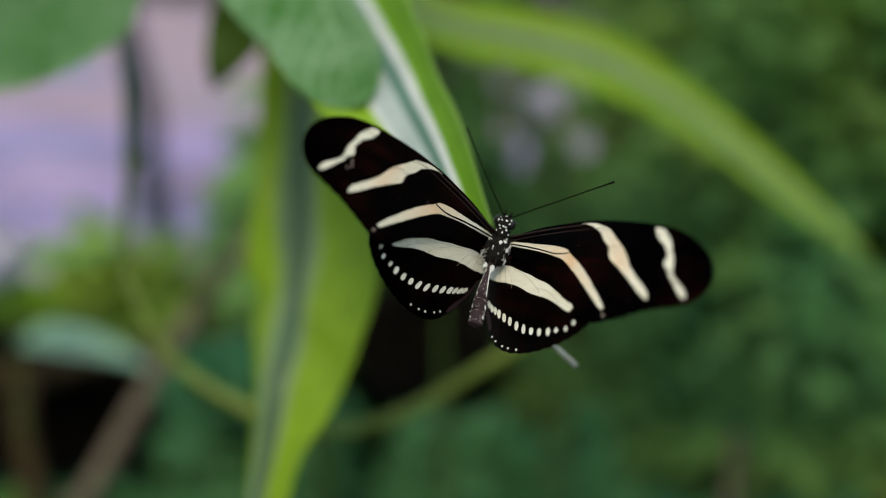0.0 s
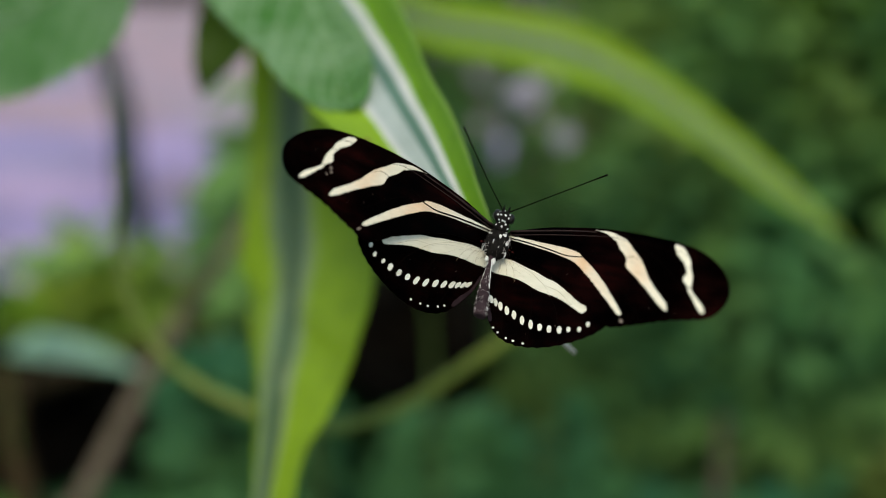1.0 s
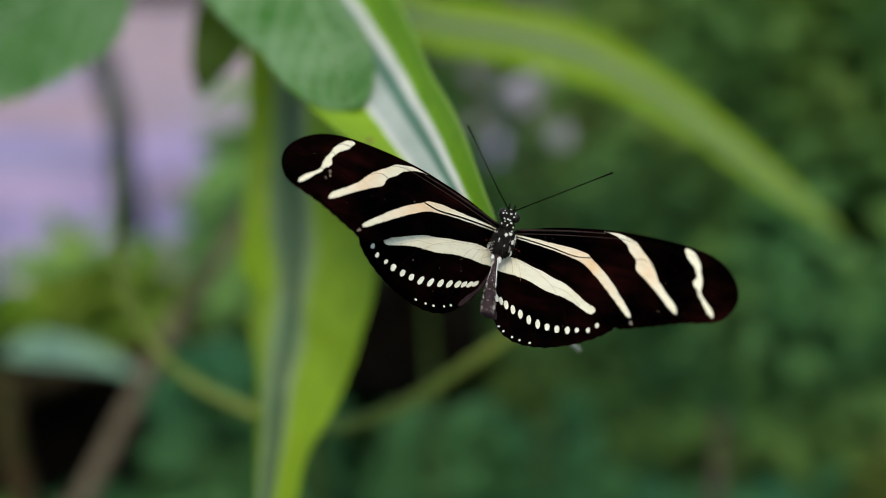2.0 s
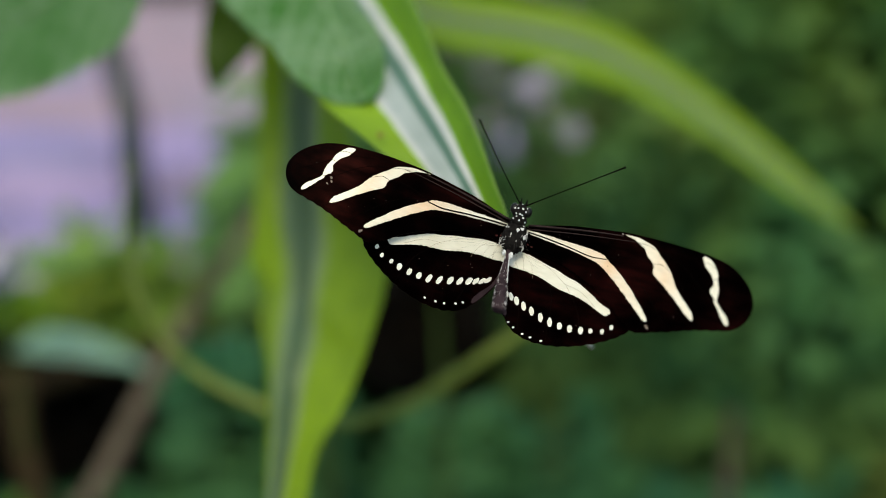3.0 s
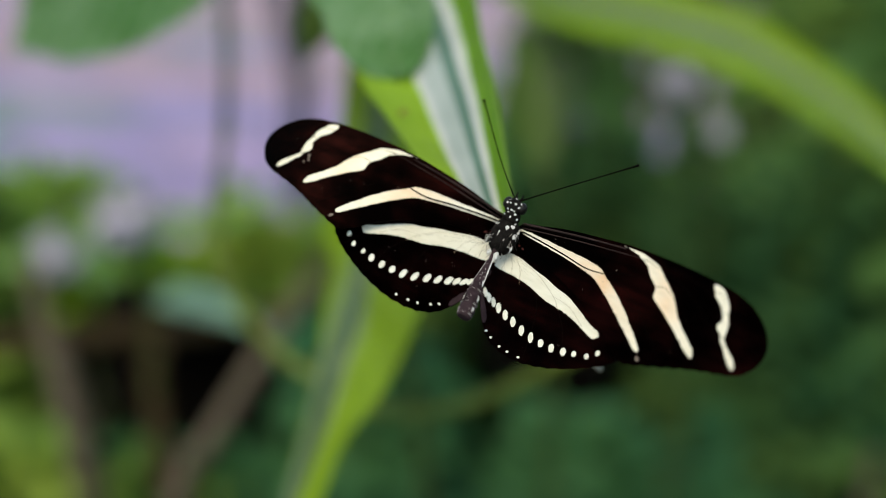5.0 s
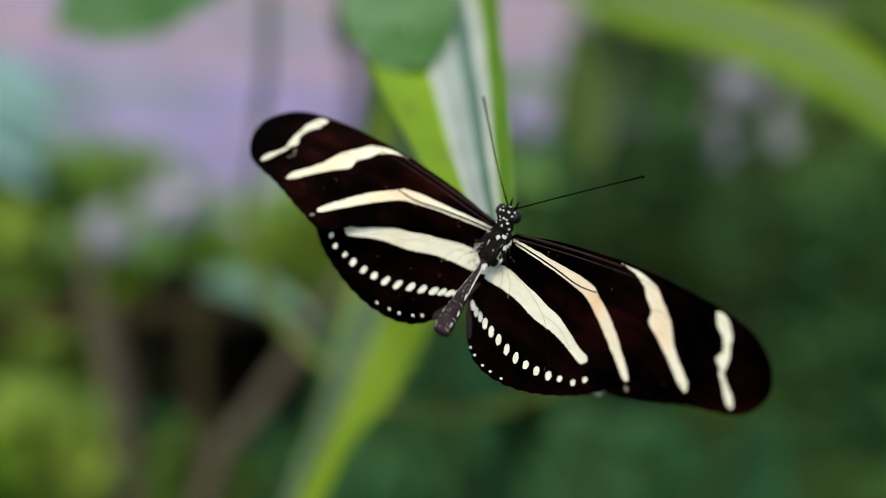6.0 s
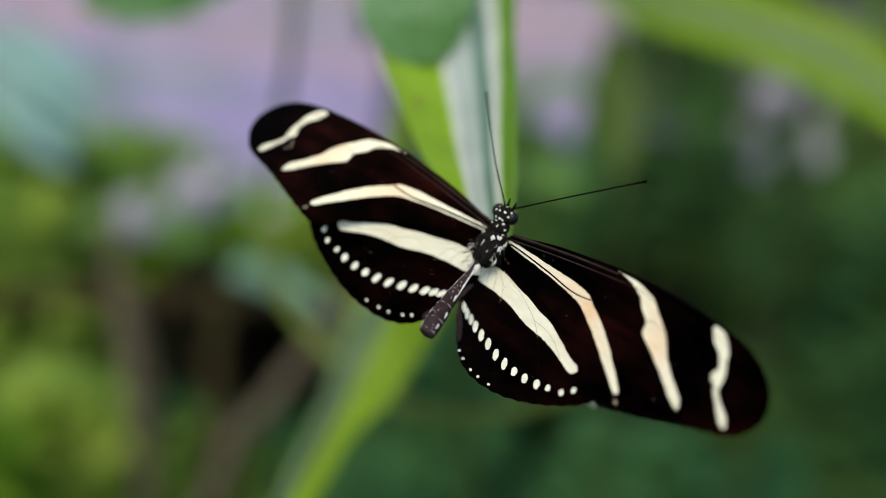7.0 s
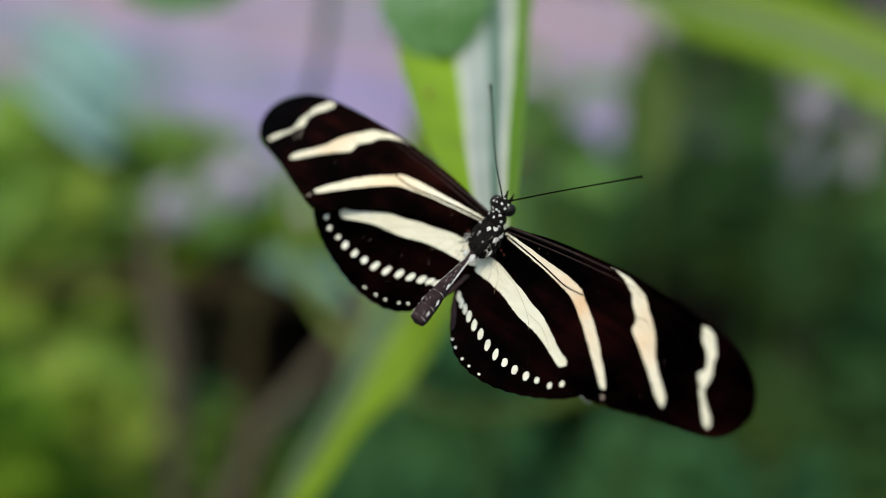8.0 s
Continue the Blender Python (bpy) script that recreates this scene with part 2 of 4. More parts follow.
red_mat = plain("red_scales", (0.025, 0.001, 0.001), (0.06, 0.002, 0.002), 1500, 0.7)
margin_mat = plain("hindwing_fold_scales", (0.012, 0.006, 0.008), (0.034, 0.018, 0.023), 350, 0.6, 0.1)
rib_mat = plain("wing_rib_brown", (0.012, 0.007, 0.007), (0.036, 0.021, 0.021), 500, 0.7, 0.1)
worn_mat = plain("worn_wing_scales", (0.06, 0.04, 0.035), (0.22, 0.17, 0.15), 3000, 0.7)
eye_mat = plain("compound_eye", (0.004, 0.003, 0.0035), (0.012, 0.010, 0.011), 2500, 0.3, 0.18)


# ---------------------------------------------------------------- builders
def part(name, bm, mat, parent=None, label="", smooth=True):
    me = bpy.data.meshes.new(name)
    bm.to_mesh(me)
    bm.free()
    me.materials.append(mat)
    if smooth:
        me.polygons.foreach_set("use_smooth", [True] * len(me.polygons))
    ob = new(name, me)
    if parent:
        ob.parent = parent
    if label:
        tagged(ob, label)
    return ob


def spline(points, n):
    """n + 1 points along a smooth curve through the given ones."""
    p = [np.array(q, float) for q in points]
    p = [2 * p[0] - p[1]] + p + [2 * p[-1] - p[-2]]
    out = []
    spans = len(p) - 3
    for k in range(n + 1):
        s = min(k / n * spans, spans - 1e-9)
        i, t = int(s), s - int(s)
        a, b_, c_, d_ = p[i], p[i + 1], p[i + 2], p[i + 3]
        out.append(0.5 * (2 * b_ + (c_ - a) * t + (2 * a - 5 * b_ + 4 * c_ - d_) * t * t + (3 * b_ - a - 3 * c_ + d_) * t ** 3))
    return out


def loop_spline(points, n):
    """A smooth closed curve through the points, n steps to a span."""
    p = [np.array(q, float) for q in points]
    m, out = len(p), []
    for i in range(m):
        a, b_, c_, d_ = p[i - 1], p[i], p[(i + 1) % m], p[(i + 2) % m]
        for k in range(n):
            t = k / n
            out.append(0.5 * (2 * b_ + (c_ - a) * t + (2 * a - 5 * b_ + 4 * c_ - d_) * t * t + (3 * b_ - a - 3 * c_ + d_) * t ** 3))
    return out


def tube(points, radii, n=24, sides=8, bm=None, flat=1.0):
    """A round stem along a curve; radii are spread along it."""
    bm = bm or bmesh.new()
    c = spline(points, n)
    rs = np.interp(np.linspace(0, 1, n + 1), np.linspace(0, 1, len(radii)), radii)
    rings, side = [], None
    for i, q in enumerate(c):
        d = Vector(c[min(i + 1, n)] - c[max(i - 1, 0)]).normalized()
        if side is None:
            side = d.orthogonal().normalized()
        side = (side - d * side.dot(d)).normalized()
        up = d.cross(side)
        rings.append([bm.verts.new(Vector(q) + (side * math.cos(a) + up * math.sin(a) * flat) * rs[i])
                      for a in (2 * math.pi * k / sides for k in range(sides))])
    for r0, r1 in zip(rings, rings[1:]):
        for k in range(sides):
            bm.faces.new((r0[k], r0[(k + 1) % sides], r1[(k + 1) % sides], r1[k]))
    bm.faces.new(rings[0][::-1])
    bm.faces.new(rings[-1])
    return bm


def strap(path, lateral, left, right, fold=0.15, wave=0.0, n=40, across=12, teeth=0, tooth=0.0, seed=0):
    """A leaf blade along a path. lateral: the way to its right edge; left, right: half widths along it; fold: how far the edges rise, per width."""
    bm = bmesh.new()
    uvl = bm.loops.layers.uv.new("UVMap")
    c = spline(path, n)
    wl = np.interp(np.linspace(0, 1, n + 1), np.linspace(0, 1, len(left)), left)
    wr = np.interp(np.linspace(0, 1, n + 1), np.linspace(0, 1, len(right)), right)
    # soften the width steps
    for w in (wl, wr):
        for _ in range(3):
            w[1:-1] = (w[:-2] + 2 * w[1:-1] + w[2:]) / 4
    rows, uv = [], {}
    lat0 = Vector(lateral).normalized()
    for i, q in enumerate(c):
        d = Vector(c[min(i + 1, n)] - c[max(i - 1, 0)]).normalized()
        lat = (lat0 - d * lat0.dot(d)).normalized()
        nor = lat.cross(d)
        row = []
        for k in range(across + 1):
            s = 2 * k / across - 1
            w = wr[i] if s > 0 else wl[i]
            if teeth and abs(s) == 1:
                w *= 1 - tooth * ((i * teeth / n) % 1.0)
            z = fold * abs(s) ** 1.3 * w + wave * w * s * s * math.sin(i / n * 19 + 1.7 * (s > 0) + seed)
            z += 0.03 * w * noise.noise(Vector((s * 2, i * 0.12, seed)))
            v = bm.verts.new(Vector(q) + lat * (s * w) + nor * z)
            uv[v] = ((s + 1) / 2, i / n)
            row.append(v)
        rows.append(row)
    for r0, r1 in zip(rows, rows[1:]):
        for k in range(across):
            f = bm.faces.new((r0[k], r0[k + 1], r1[k + 1], r1[k]))
            for lp in f.loops:
                lp[uvl].uv = uv[lp.vert]
    bmesh.ops.remove_doubles(bm, verts=bm.verts[:], dist=1e-6)
    return bm


def loft(rails, across_at, n, across, normal=(0.0, -0.45, 0.79)):
    """A leaf blade spread between lengthwise rails; across_at: where each rail lies over the width, 0 to 1."""
    bm = bmesh.new()
    uvl = bm.loops.layers.uv.new("UVMap")
    lines = [spline(r, n) for r in rails]
    rows, uv = [], {}
    for i in range(n + 1):
        row = []
        for k in range(across + 1):
            u = k / across
            m = min(max(j for j, a in enumerate(across_at) if a <= u), len(rails) - 2)
            t = (u - across_at[m]) / (across_at[m + 1] - across_at[m])
            p = lines[m][i] * (1 - t) + lines[m + 1][i] * t
            # ease the creases
            bend = 0.12 * math.sin(math.pi * t)
            p = p + bend * (0.0015 * np.array(normal)) * math.sin(i / n * 3.1)
            v = bm.verts.new(Vector(p) + Vector(normal) * (0.0006 * noise.noise(Vector((u * 6, i * 0.15, 1))) + 0.00004 * math.sin(u * 170)) * math.sin(math.pi * min(1, 3 * i / n) / 2))
            uv[v] = (u, i / n)
            row.append(v)
        rows.append(row)
    for r0, r1 in zip(rows, rows[1:]):
        for k in range(across):
            f = bm.faces.new((r0[k], r0[k + 1], r1[k + 1], r1[k]))
            for lp in f.loops:
                lp[uvl].uv = uv[lp.vert]
    bmesh.ops.remove_doubles(bm, verts=bm.verts[:], dist=1e-6)
    return bm


def thing(name, label, category, group="", at=None):
    ob = new(name)
    ob.empty_display_size = 0.01
    if at is not None:
        ob.matrix_world = at
    return tagged(ob, label, category, group)


# ---------------------------------------------------------------- ground
def ground():
    bm = bmesh.new()
    n, half = 60, 160.0
    grid = [[bm.verts.new(((abs(s) ** 3) * math.copysign(half, s), (abs(t) ** 3) * math.copysign(half, t),
                           -0.02 + 0.02 * noise.noise(Vector((s * 25, t * 25, 0))))) for s in np.linspace(-1, 1, n)] for t in np.linspace(-1, 1, n)]
    for a, b_ in zip(grid, grid[1:]):
        for k in range(n - 1):
            bm.faces.new((a[k], a[k + 1], b_[k + 1], b_[k]))
    tagged(part("ground", bm, soil_mat), "dark damp garden soil under the shrubs", "ground", kind="structure")


ground()


def terrace():
    """A pale paved path beyond the shrubs: shallow courses first, deeper ones further off."""
    bm = bmesh.new()
    bmesh.ops.create_cube(bm, size=1.0, matrix=Matrix.Translation((-6.0, 9.4, -0.01)) @ Matrix.Diagonal((17.0, 15.8, 0.06, 1)))
    base = tagged(part("pavement", bm, soil_mat, smooth=False), "pale lilac and grey stone paving beyond the plants", "paving", kind="structure")
    rnd = random.Random(4)
    slabs = {}
    for depth in (0.6, 1.2):
        for mat in (slab_mat, slab_grey_mat, slab_pink_mat):
            bm = bmesh.new()
            bmesh.ops.create_cube(bm, size=1.0, matrix=Matrix.Diagonal((0.975, depth - 0.025, 0.05, 1)))
            bmesh.ops.bevel(bm, geom=bm.edges[:], offset=0.012, segments=1, affect="EDGES")
            me = bpy.data.meshes.new("paving_slab")
            bm.to_mesh(me)
            bm.free()
            me.materials.append(mat)
            slabs[depth, mat.name] = me
    y = 2.55
    for row in range(17):
        depth = 0.6 if row < 11 else 1.2
        for i in range(17):
            kind = slab_grey_mat if row in (1, 2, 3) and i < 11 else slab_pink_mat if row > 4 else slab_mat
            if rnd.random() < 0.2:
                kind = rnd.choice((slab_mat, slab_grey_mat, slab_pink_mat))
            ob = new("paving_slab", slabs[depth, kind.name])
            ob.parent = base
            ob.location = (-14.0 + i + 0.45 * (row % 2), y + depth / 2, 0.035 + rnd.uniform(-0.004, 0.004))
            ob.rotation_euler = (rnd.uniform(-0.004, 0.004), rnd.uniform(-0.004, 0.004), 0)
        y += depth


terrace()

# ---------------------------------------------------------------- leaves by the butterfly
def midrib(path, radii, mat, parent, lift=(0, -0.0004, 0.0003), n=40):
    part("midrib", tube([Vector(p) + Vector(lift) for p in path], radii, n, 6, flat=0.6), mat, parent)


def make_striped_plant():
    """A cane with three long striped leaves; the butterfly sits on the tip of one."""
    plant = thing("striped_plant", "tall plant with long striped yellow-green leaves, a butterfly on one", "plant")
    part("cane", tube([(-0.14, 0.66, -0.04), (-0.13, 0.58, 0.5), (-0.105, 0.38, 0.90), (-0.097, 0.30, 1.02), (-0.092, 0.25, 1.12), (-0.088, 0.21, 1.2), (-0.086, 0.184, 1.268)], [0.007, 0.0065, 0.006, 0.005, 0.0045, 0.004, 0.004], 40, 10), vine_mat, plant)
    tip, root = (0.0012, 0.0045, 1.1915), (-0.086, 0.183, 1.267)
    outer_left = [tip, (-0.0079, 0.0138, 1.2005), (-0.0189, 0.0225, 1.2064), (-0.0302, 0.0375, 1.2114), (-0.0416, 0.0547, 1.2155), (-0.0542, 0.0805, 1.2187), (-0.0679, 0.1130, 1.2260), (-0.0880, 0.1530, 1.2460), root]
    band_left = [tip, (-0.0054, 0.0138, 1.1975), (-0.0113, 0.0225, 1.2026), (-0.0189, 0.0375, 1.2067), (-0.0278, 0.0547, 1.2139), (-0.0423, 0.0812, 1.2237), (-0.0561, 0.1130, 1.2383), (-0.0780, 0.1530, 1.2560), root]
    band_right = [tip, (-0.0004, 0.0138, 1.1957), (-0.0042, 0.0225, 1.2012), (-0.0101, 0.0375, 1.2105), (-0.0159, 0.0547, 1.2179), (-0.0251, 0.0790, 1.2290), (-0.0398, 0.1100, 1.2425), (-0.0650, 0.1500, 1.2600), root]
    outer_right = [tip, (0.0000, 0.0138, 1.2010), (-0.0025, 0.0225, 1.2065), (-0.0078, 0.0375, 1.2183), (-0.0137, 0.0547, 1.2251), (-0.0218, 0.0790, 1.2387), (-0.0350, 0.1100, 1.2529), (-0.0620, 0.1500, 1.2650), root]
    blade = part("leaf", loft((outer_left, band_left, band_right, outer_right), (0.0, 0.40, 0.72, 1.0), 80, 24), perch_mat, plant, "pointed leaf with pale grey band and bright green margins")
    on_leaf = Vector((-0.0275, 0.0400, 1.2112))
    bm = bmesh.new()
    ring = [bm.verts.new(on_leaf + Vector((0.0008 * math.cos(k) * (1 + 0.25 * math.sin(3 * k)), 0.0008 * math.sin(k) * 0.9, 0.0009 * math.sin(k) * 0.4 + 0.0009))) for k in np.linspace(0, 2 * math.pi, 14)[:-1]]
    bm.faces.new(ring)
    part("brown_fleck", bm, fleck_mat, blade, "small brown blemish")
    root, end = (-0.086, 0.182, 1.266), (-0.0600, 0.0330, 1.0945)
    edge_left = [root, (-0.0930, 0.1920, 1.2460), (-0.0870, 0.1830, 1.2137), (-0.0855, 0.1680, 1.1824), (-0.0861, 0.1550, 1.1575), (-0.0872, 0.1479, 1.1400), (-0.0830, 0.1440, 1.1300), (-0.0820, 0.1330, 1.1200), (-0.0755, 0.1110, 1.1100), (-0.0642, 0.0522, 1.1015), end]
    grey_left = [root, (-0.0790, 0.1780, 1.2460), (-0.0735, 0.1740, 1.2137), (-0.0745, 0.1670, 1.1824), (-0.0751, 0.1527, 1.1575), (-0.0691, 0.1333, 1.1400), (-0.0685, 0.1135, 1.1300), (-0.0680, 0.0925, 1.1200), (-0.0653, 0.0704, 1.1100), (-0.0629, 0.0470, 1.1015), end]
    grey_right = [root, (-0.0735, 0.1720, 1.2460), (-0.0605, 0.1510, 1.2137), (-0.0580, 0.1340, 1.1824), (-0.0555, 0.1219, 1.1575), (-0.0575, 0.1092, 1.1400), (-0.0578, 0.1038, 1.1300), (-0.0600, 0.0950, 1.1200), (-0.0602, 0.0800, 1.1100), (-0.0604, 0.0554, 1.1015), end]
    edge_right = [root, (-0.0742, 0.1690, 1.2460), (-0.0560, 0.1420, 1.2137), (-0.0414, 0.1211, 1.1824), (-0.0324, 0.1006, 1.1575), (-0.0363, 0.0864, 1.1400), (-0.0397, 0.0826, 1.1300), (-0.0444, 0.0770, 1.1200), (-0.0515, 0.0680, 1.1100), (-0.0535, 0.0495, 1.1015), end]
    blade = part("leaf", loft((edge_left, grey_left, grey_right, edge_right), (0.0, 0.36, 0.57, 1.0), 80, 24, (0.55, -0.75, -0.35)), strap_mat, plant, "drooping yellow-green leaf with a grey centre stripe")
    d = [tuple((a + b_) / 2 for a, b_ in zip(p, q)) for p, q in zip(grey_left, grey_right)]
    midrib(d, [0.0008, 0.0010, 0.0008, 0.0003], vine_mat, blade)
    e = [(-0.086, 0.182, 1.266), (-0.066, 0.25, 1.243), (-0.045, 0.31, 1.222), (-0.0151, 0.3447, 1.2079), (0.0245, 0.3634, 1.1999), (0.076, 0.3694, 1.1857), (0.1228, 0.3715, 1.1608),
         (0.1678, 0.3712, 1.1295), (0.2072, 0.3722, 1.102), (0.2479, 0.373, 1.0736)]
    blade = part("leaf", strap(e, (0.2, -0.55, -0.8), [0.004, 0.012, 0.016, 0.018, 0.019, 0.019, 0.017, 0.014, 0.010, 0.002], [0.004, 0.012, 0.016, 0.018, 0.019, 0.019, 0.017, 0.014, 0.010, 0.002],
                               fold=0.2, wave=0.05, n=60, across=16, seed=5), arch_mat, plant, "arching bright green leaf with a pale grey stripe")
    midrib(e, [0.0014, 0.0016, 0.0012, 0.0004], vine_mat, blade)


make_striped_plant()


def serrated_leaf(path, lateral, left, right, plant, seed):
    blade = part("leaf", strap(path, lateral, left, right, fold=-0.06, wave=0.06, n=66, across=18, teeth=22, tooth=0.12, seed=seed), serrate_mat, plant)
    midrib(path[:-1] + [tuple(0.7 * a + 0.3 * b_ for a, b_ in zip(path[-1], path[-2]))], [0.0006, 0.0004, 0.0001], rib_leaf_mat, blade)


def hanging_leaf(centre, turn, plant):
    """A broad leaf with a blunt toothed tip, arched along its length; turn: its right edge, its tip's way and its underside."""
    bm = bmesh.new()
    uvl = bm.loops.layers.uv.new("UVMap")
    n, across, back, tip = 100, 24, 0.115, 0.0303

    def at(u, v):
        half = 0.0167 if u < 0 else 0.0103
        grow = 17.6 if u < 0 else 9.8
        if v > 0:
            w = half * math.sqrt(max(0.0, 1 - (v / tip) ** 2)) + 0.0002
        else:
            w = half * (1 + grow * min(-v, 0.06)) * min(1.0, 0.1 + (back + v) / 0.045)
        tooth = 1 + 0.06 * (abs(u) ** 8) * (((v - 0.1) / 0.0042) % 1.0 - 0.5)
        quilt = 0.0009 * math.sin((v + abs(u) * w * 0.8) * 750) * (1 - abs(u) ** 6) + 0.0008 * noise.noise(Vector((u * 2.5, v * 60, 4)))
        rib = 0.0007 * math.exp(-(u / 0.10) ** 2)
        x = u * w * tooth
        arch = (8.4 if v > 0 else -4.0) * v * v + 14.5 * x * x / (1 + abs(x) / 0.04)
        return centre + turn @ Vector((x, v, arch + quilt + rib))

    rows, uv = [], {}
    for i in range(n + 1):
        v = -back + (back + tip) * math.sin(i / n * math.pi / 2) ** 0.9
        row = []
        for k in range(across + 1):
            u = 2 * k / across - 1
            vert = bm.verts.new(at(u, v))
            uv[vert] = (k / across, i / n)
            row.append(vert)
        rows.append(row)
    for r0, r1 in zip(rows, rows[1:]):
        for k in range(across):
            f = bm.faces.new((r0[k], r0[k + 1], r1[k + 1], r1[k]))
            for lp in f.loops:
                lp[uvl].uv = uv[lp.vert]
    blade = part("leaf", bm, serrate_mat, plant)
    midrib([at(0, v) for v in np.linspace(-back, tip * 0.8, 9)], [0.0006, 0.0004, 0.0001], rib_leaf_mat, blade, lift=(0, 0, 0.0002))
    stalk = at(0, -back)
    part("petiole", tube([(-0.070, 0.115, 1.318), tuple((Vector((-0.070, 0.115, 1.318)) + stalk) / 2 + Vector((-0.006, 0.01, 0))), tuple(stalk)], [0.0012, 0.001], 10, 6), vine_mat, plant)


def make_serrated_plant():
    plant = thing("serrated_plant", "leafy plant with broad serrated green leaves hanging from a branch", "plant")
    part("branch", tube([(-0.43, 0.06, -0.04), (-0.42, 0.08, 0.7), (-0.39, 0.10, 1.24), (-0.27, 0.13, 1.325), (-0.13, 0.125, 1.325), (-0.05, 0.11, 1.31)], [0.008, 0.007, 0.005, 0.003], 50, 8), vine_mat, plant)
    part("petiole", tube([(-0.135, 0.126, 1.325), (-0.125, 0.125, 1.30), (-0.1095, 0.1346, 1.2557)], [0.0012, 0.001], 10, 6), vine_mat, plant)
    hanging_leaf(Vector((-0.0421, 0.0822, 1.2313)), Matrix(((0.950, 0.311, 0.016), (0.294, -0.912, 0.287), (0.104, -0.268, -0.958))), plant)
    part("leaf", strap([(-0.084, 0.1943, 1.2534), (-0.091, 0.1935, 1.237), (-0.0986, 0.1925, 1.2201), (-0.1037, 0.1878, 1.2076), (-0.1066, 0.184, 1.1972)], (1, 0.1, -0.3), [0.002, 0.010, 0.0115, 0.007, 0.0006], [0.002, 0.010, 0.0115, 0.007, 0.0006], fold=0.2, wave=0.08, n=40, across=10, seed=9), olive_mat, plant, "narrow olive-green leaf")
    part("petiole", tube([(-0.10, 0.125, 1.325), (-0.095, 0.16, 1.30), (-0.084, 0.1943, 1.2534)], [0.0012, 0.001], 10, 6), vine_mat, plant)
    serrated_leaf([(-0.1095, 0.1346, 1.2557), (-0.1246, 0.1376, 1.2439), (-0.1432, 0.142, 1.2347), (-0.1646, 0.1472, 1.2264), (-0.1898, 0.1534, 1.2144), (-0.2098, 0.1548, 1.2011)],
                  (0.34, -0.32, -0.82), [0.010, 0.026, 0.031, 0.030, 0.022, 0.001], [0.010, 0.024, 0.028, 0.027, 0.021, 0.001], plant, 8)


make_serrated_plant()

vine = thing("vine_stem", "thin green vine stem curving behind the leaves", "stem")
part("upper_stem", tube([(-0.20, 0.135, 1.332), (-0.19, 0.20, 1.31), (-0.168, 0.235, 1.26), (-0.1571, 0.2239, 1.2019), (-0.1487, 0.1992, 1.1629)], [0.0013, 0.0019, 0.0024, 0.0022], 40, 10), trunk_green_mat, vine, "dark bluish-green stem")
part("runner", tube([(-0.1489, 0.2000, 1.1640), (-0.1435, 0.1744, 1.124), (-0.126, 0.1635, 1.0935), (-0.0979, 0.1573, 1.0757), (-0.063, 0.1543, 1.0665),
                     (-0.0305, 0.1571, 1.0732), (0.0063, 0.161, 1.0975), (0.020, 0.1615, 1.1075)], [0.0019, 0.0022, 0.0029, 0.0028, 0.0026], 60, 10), runner_mat, vine, "yellow-green curving runner")
for p in ((-0.1489, 0.2000, 1.1640), (-0.126, 0.1635, 1.0935), (-0.0305, 0.1571, 1.0732)):
    bm = bmesh.new()
    bmesh.ops.create_icosphere(bm, subdivisions=2, radius=0.0034)
    for v in bm.verts:
        v.co = Vector(p) + v.co * (1 + 0.2 * noise.noise(v.co * 900))
    part("node", bm, runner_mat, vine)


def bare_twig(pts, radii, side, knots):
    stick = thing("bare_twig", "bare grey-brown woody twig", "twig")
    part("stem", tube(pts, radii, 40, 10), twig_mat, stick)
    part("side_twig", tube(side, [radii[-1] * 0.4, radii[-1] * 0.2], 12, 6), twig_mat, stick)
    for p, r in knots:
        bm = bmesh.new()
        bmesh.ops.create_icosphere(bm, subdivisions=2, radius=r)
        for v in bm.verts:
            v.co = Vector(p) + Vector((v.co.x, v.co.y, v.co.z * 0.7)) * (1 + 0.3 * noise.noise(v.co * 300))
        part("knot", bm, twig_mat, stick)


bare_twig([(-0.16, 0.56, 1.06), (-0.1893, 0.5289, 1.0173), (-0.2393, 0.4807, 0.9451), (-0.2908, 0.402, 0.8472), (-0.3035, 0.3816, 0.8208), (-0.36, 0.30, 0.55), (-0.38, 0.28, -0.03)],
          [0.006, 0.0075, 0.0085, 0.010], [(-0.2393, 0.4807, 0.9451), (-0.226, 0.490, 0.972), (-0.206, 0.505, 1.005)], [((-0.2393, 0.4807, 0.9451), 0.0085), ((-0.2908, 0.402, 0.8472), 0.0095)])

straw = thing("dry_stalk", "short pale dry stalk under the butterfly", "stalk")
part("stalk", tube([(0.000, 0.0055, 1.1945), (0.0119, 0.0069, 1.1811), (0.0175, 0.0096, 1.1748)], [0.0003, 0.0005, 0.0006], 12, 6), straw_mat, straw)


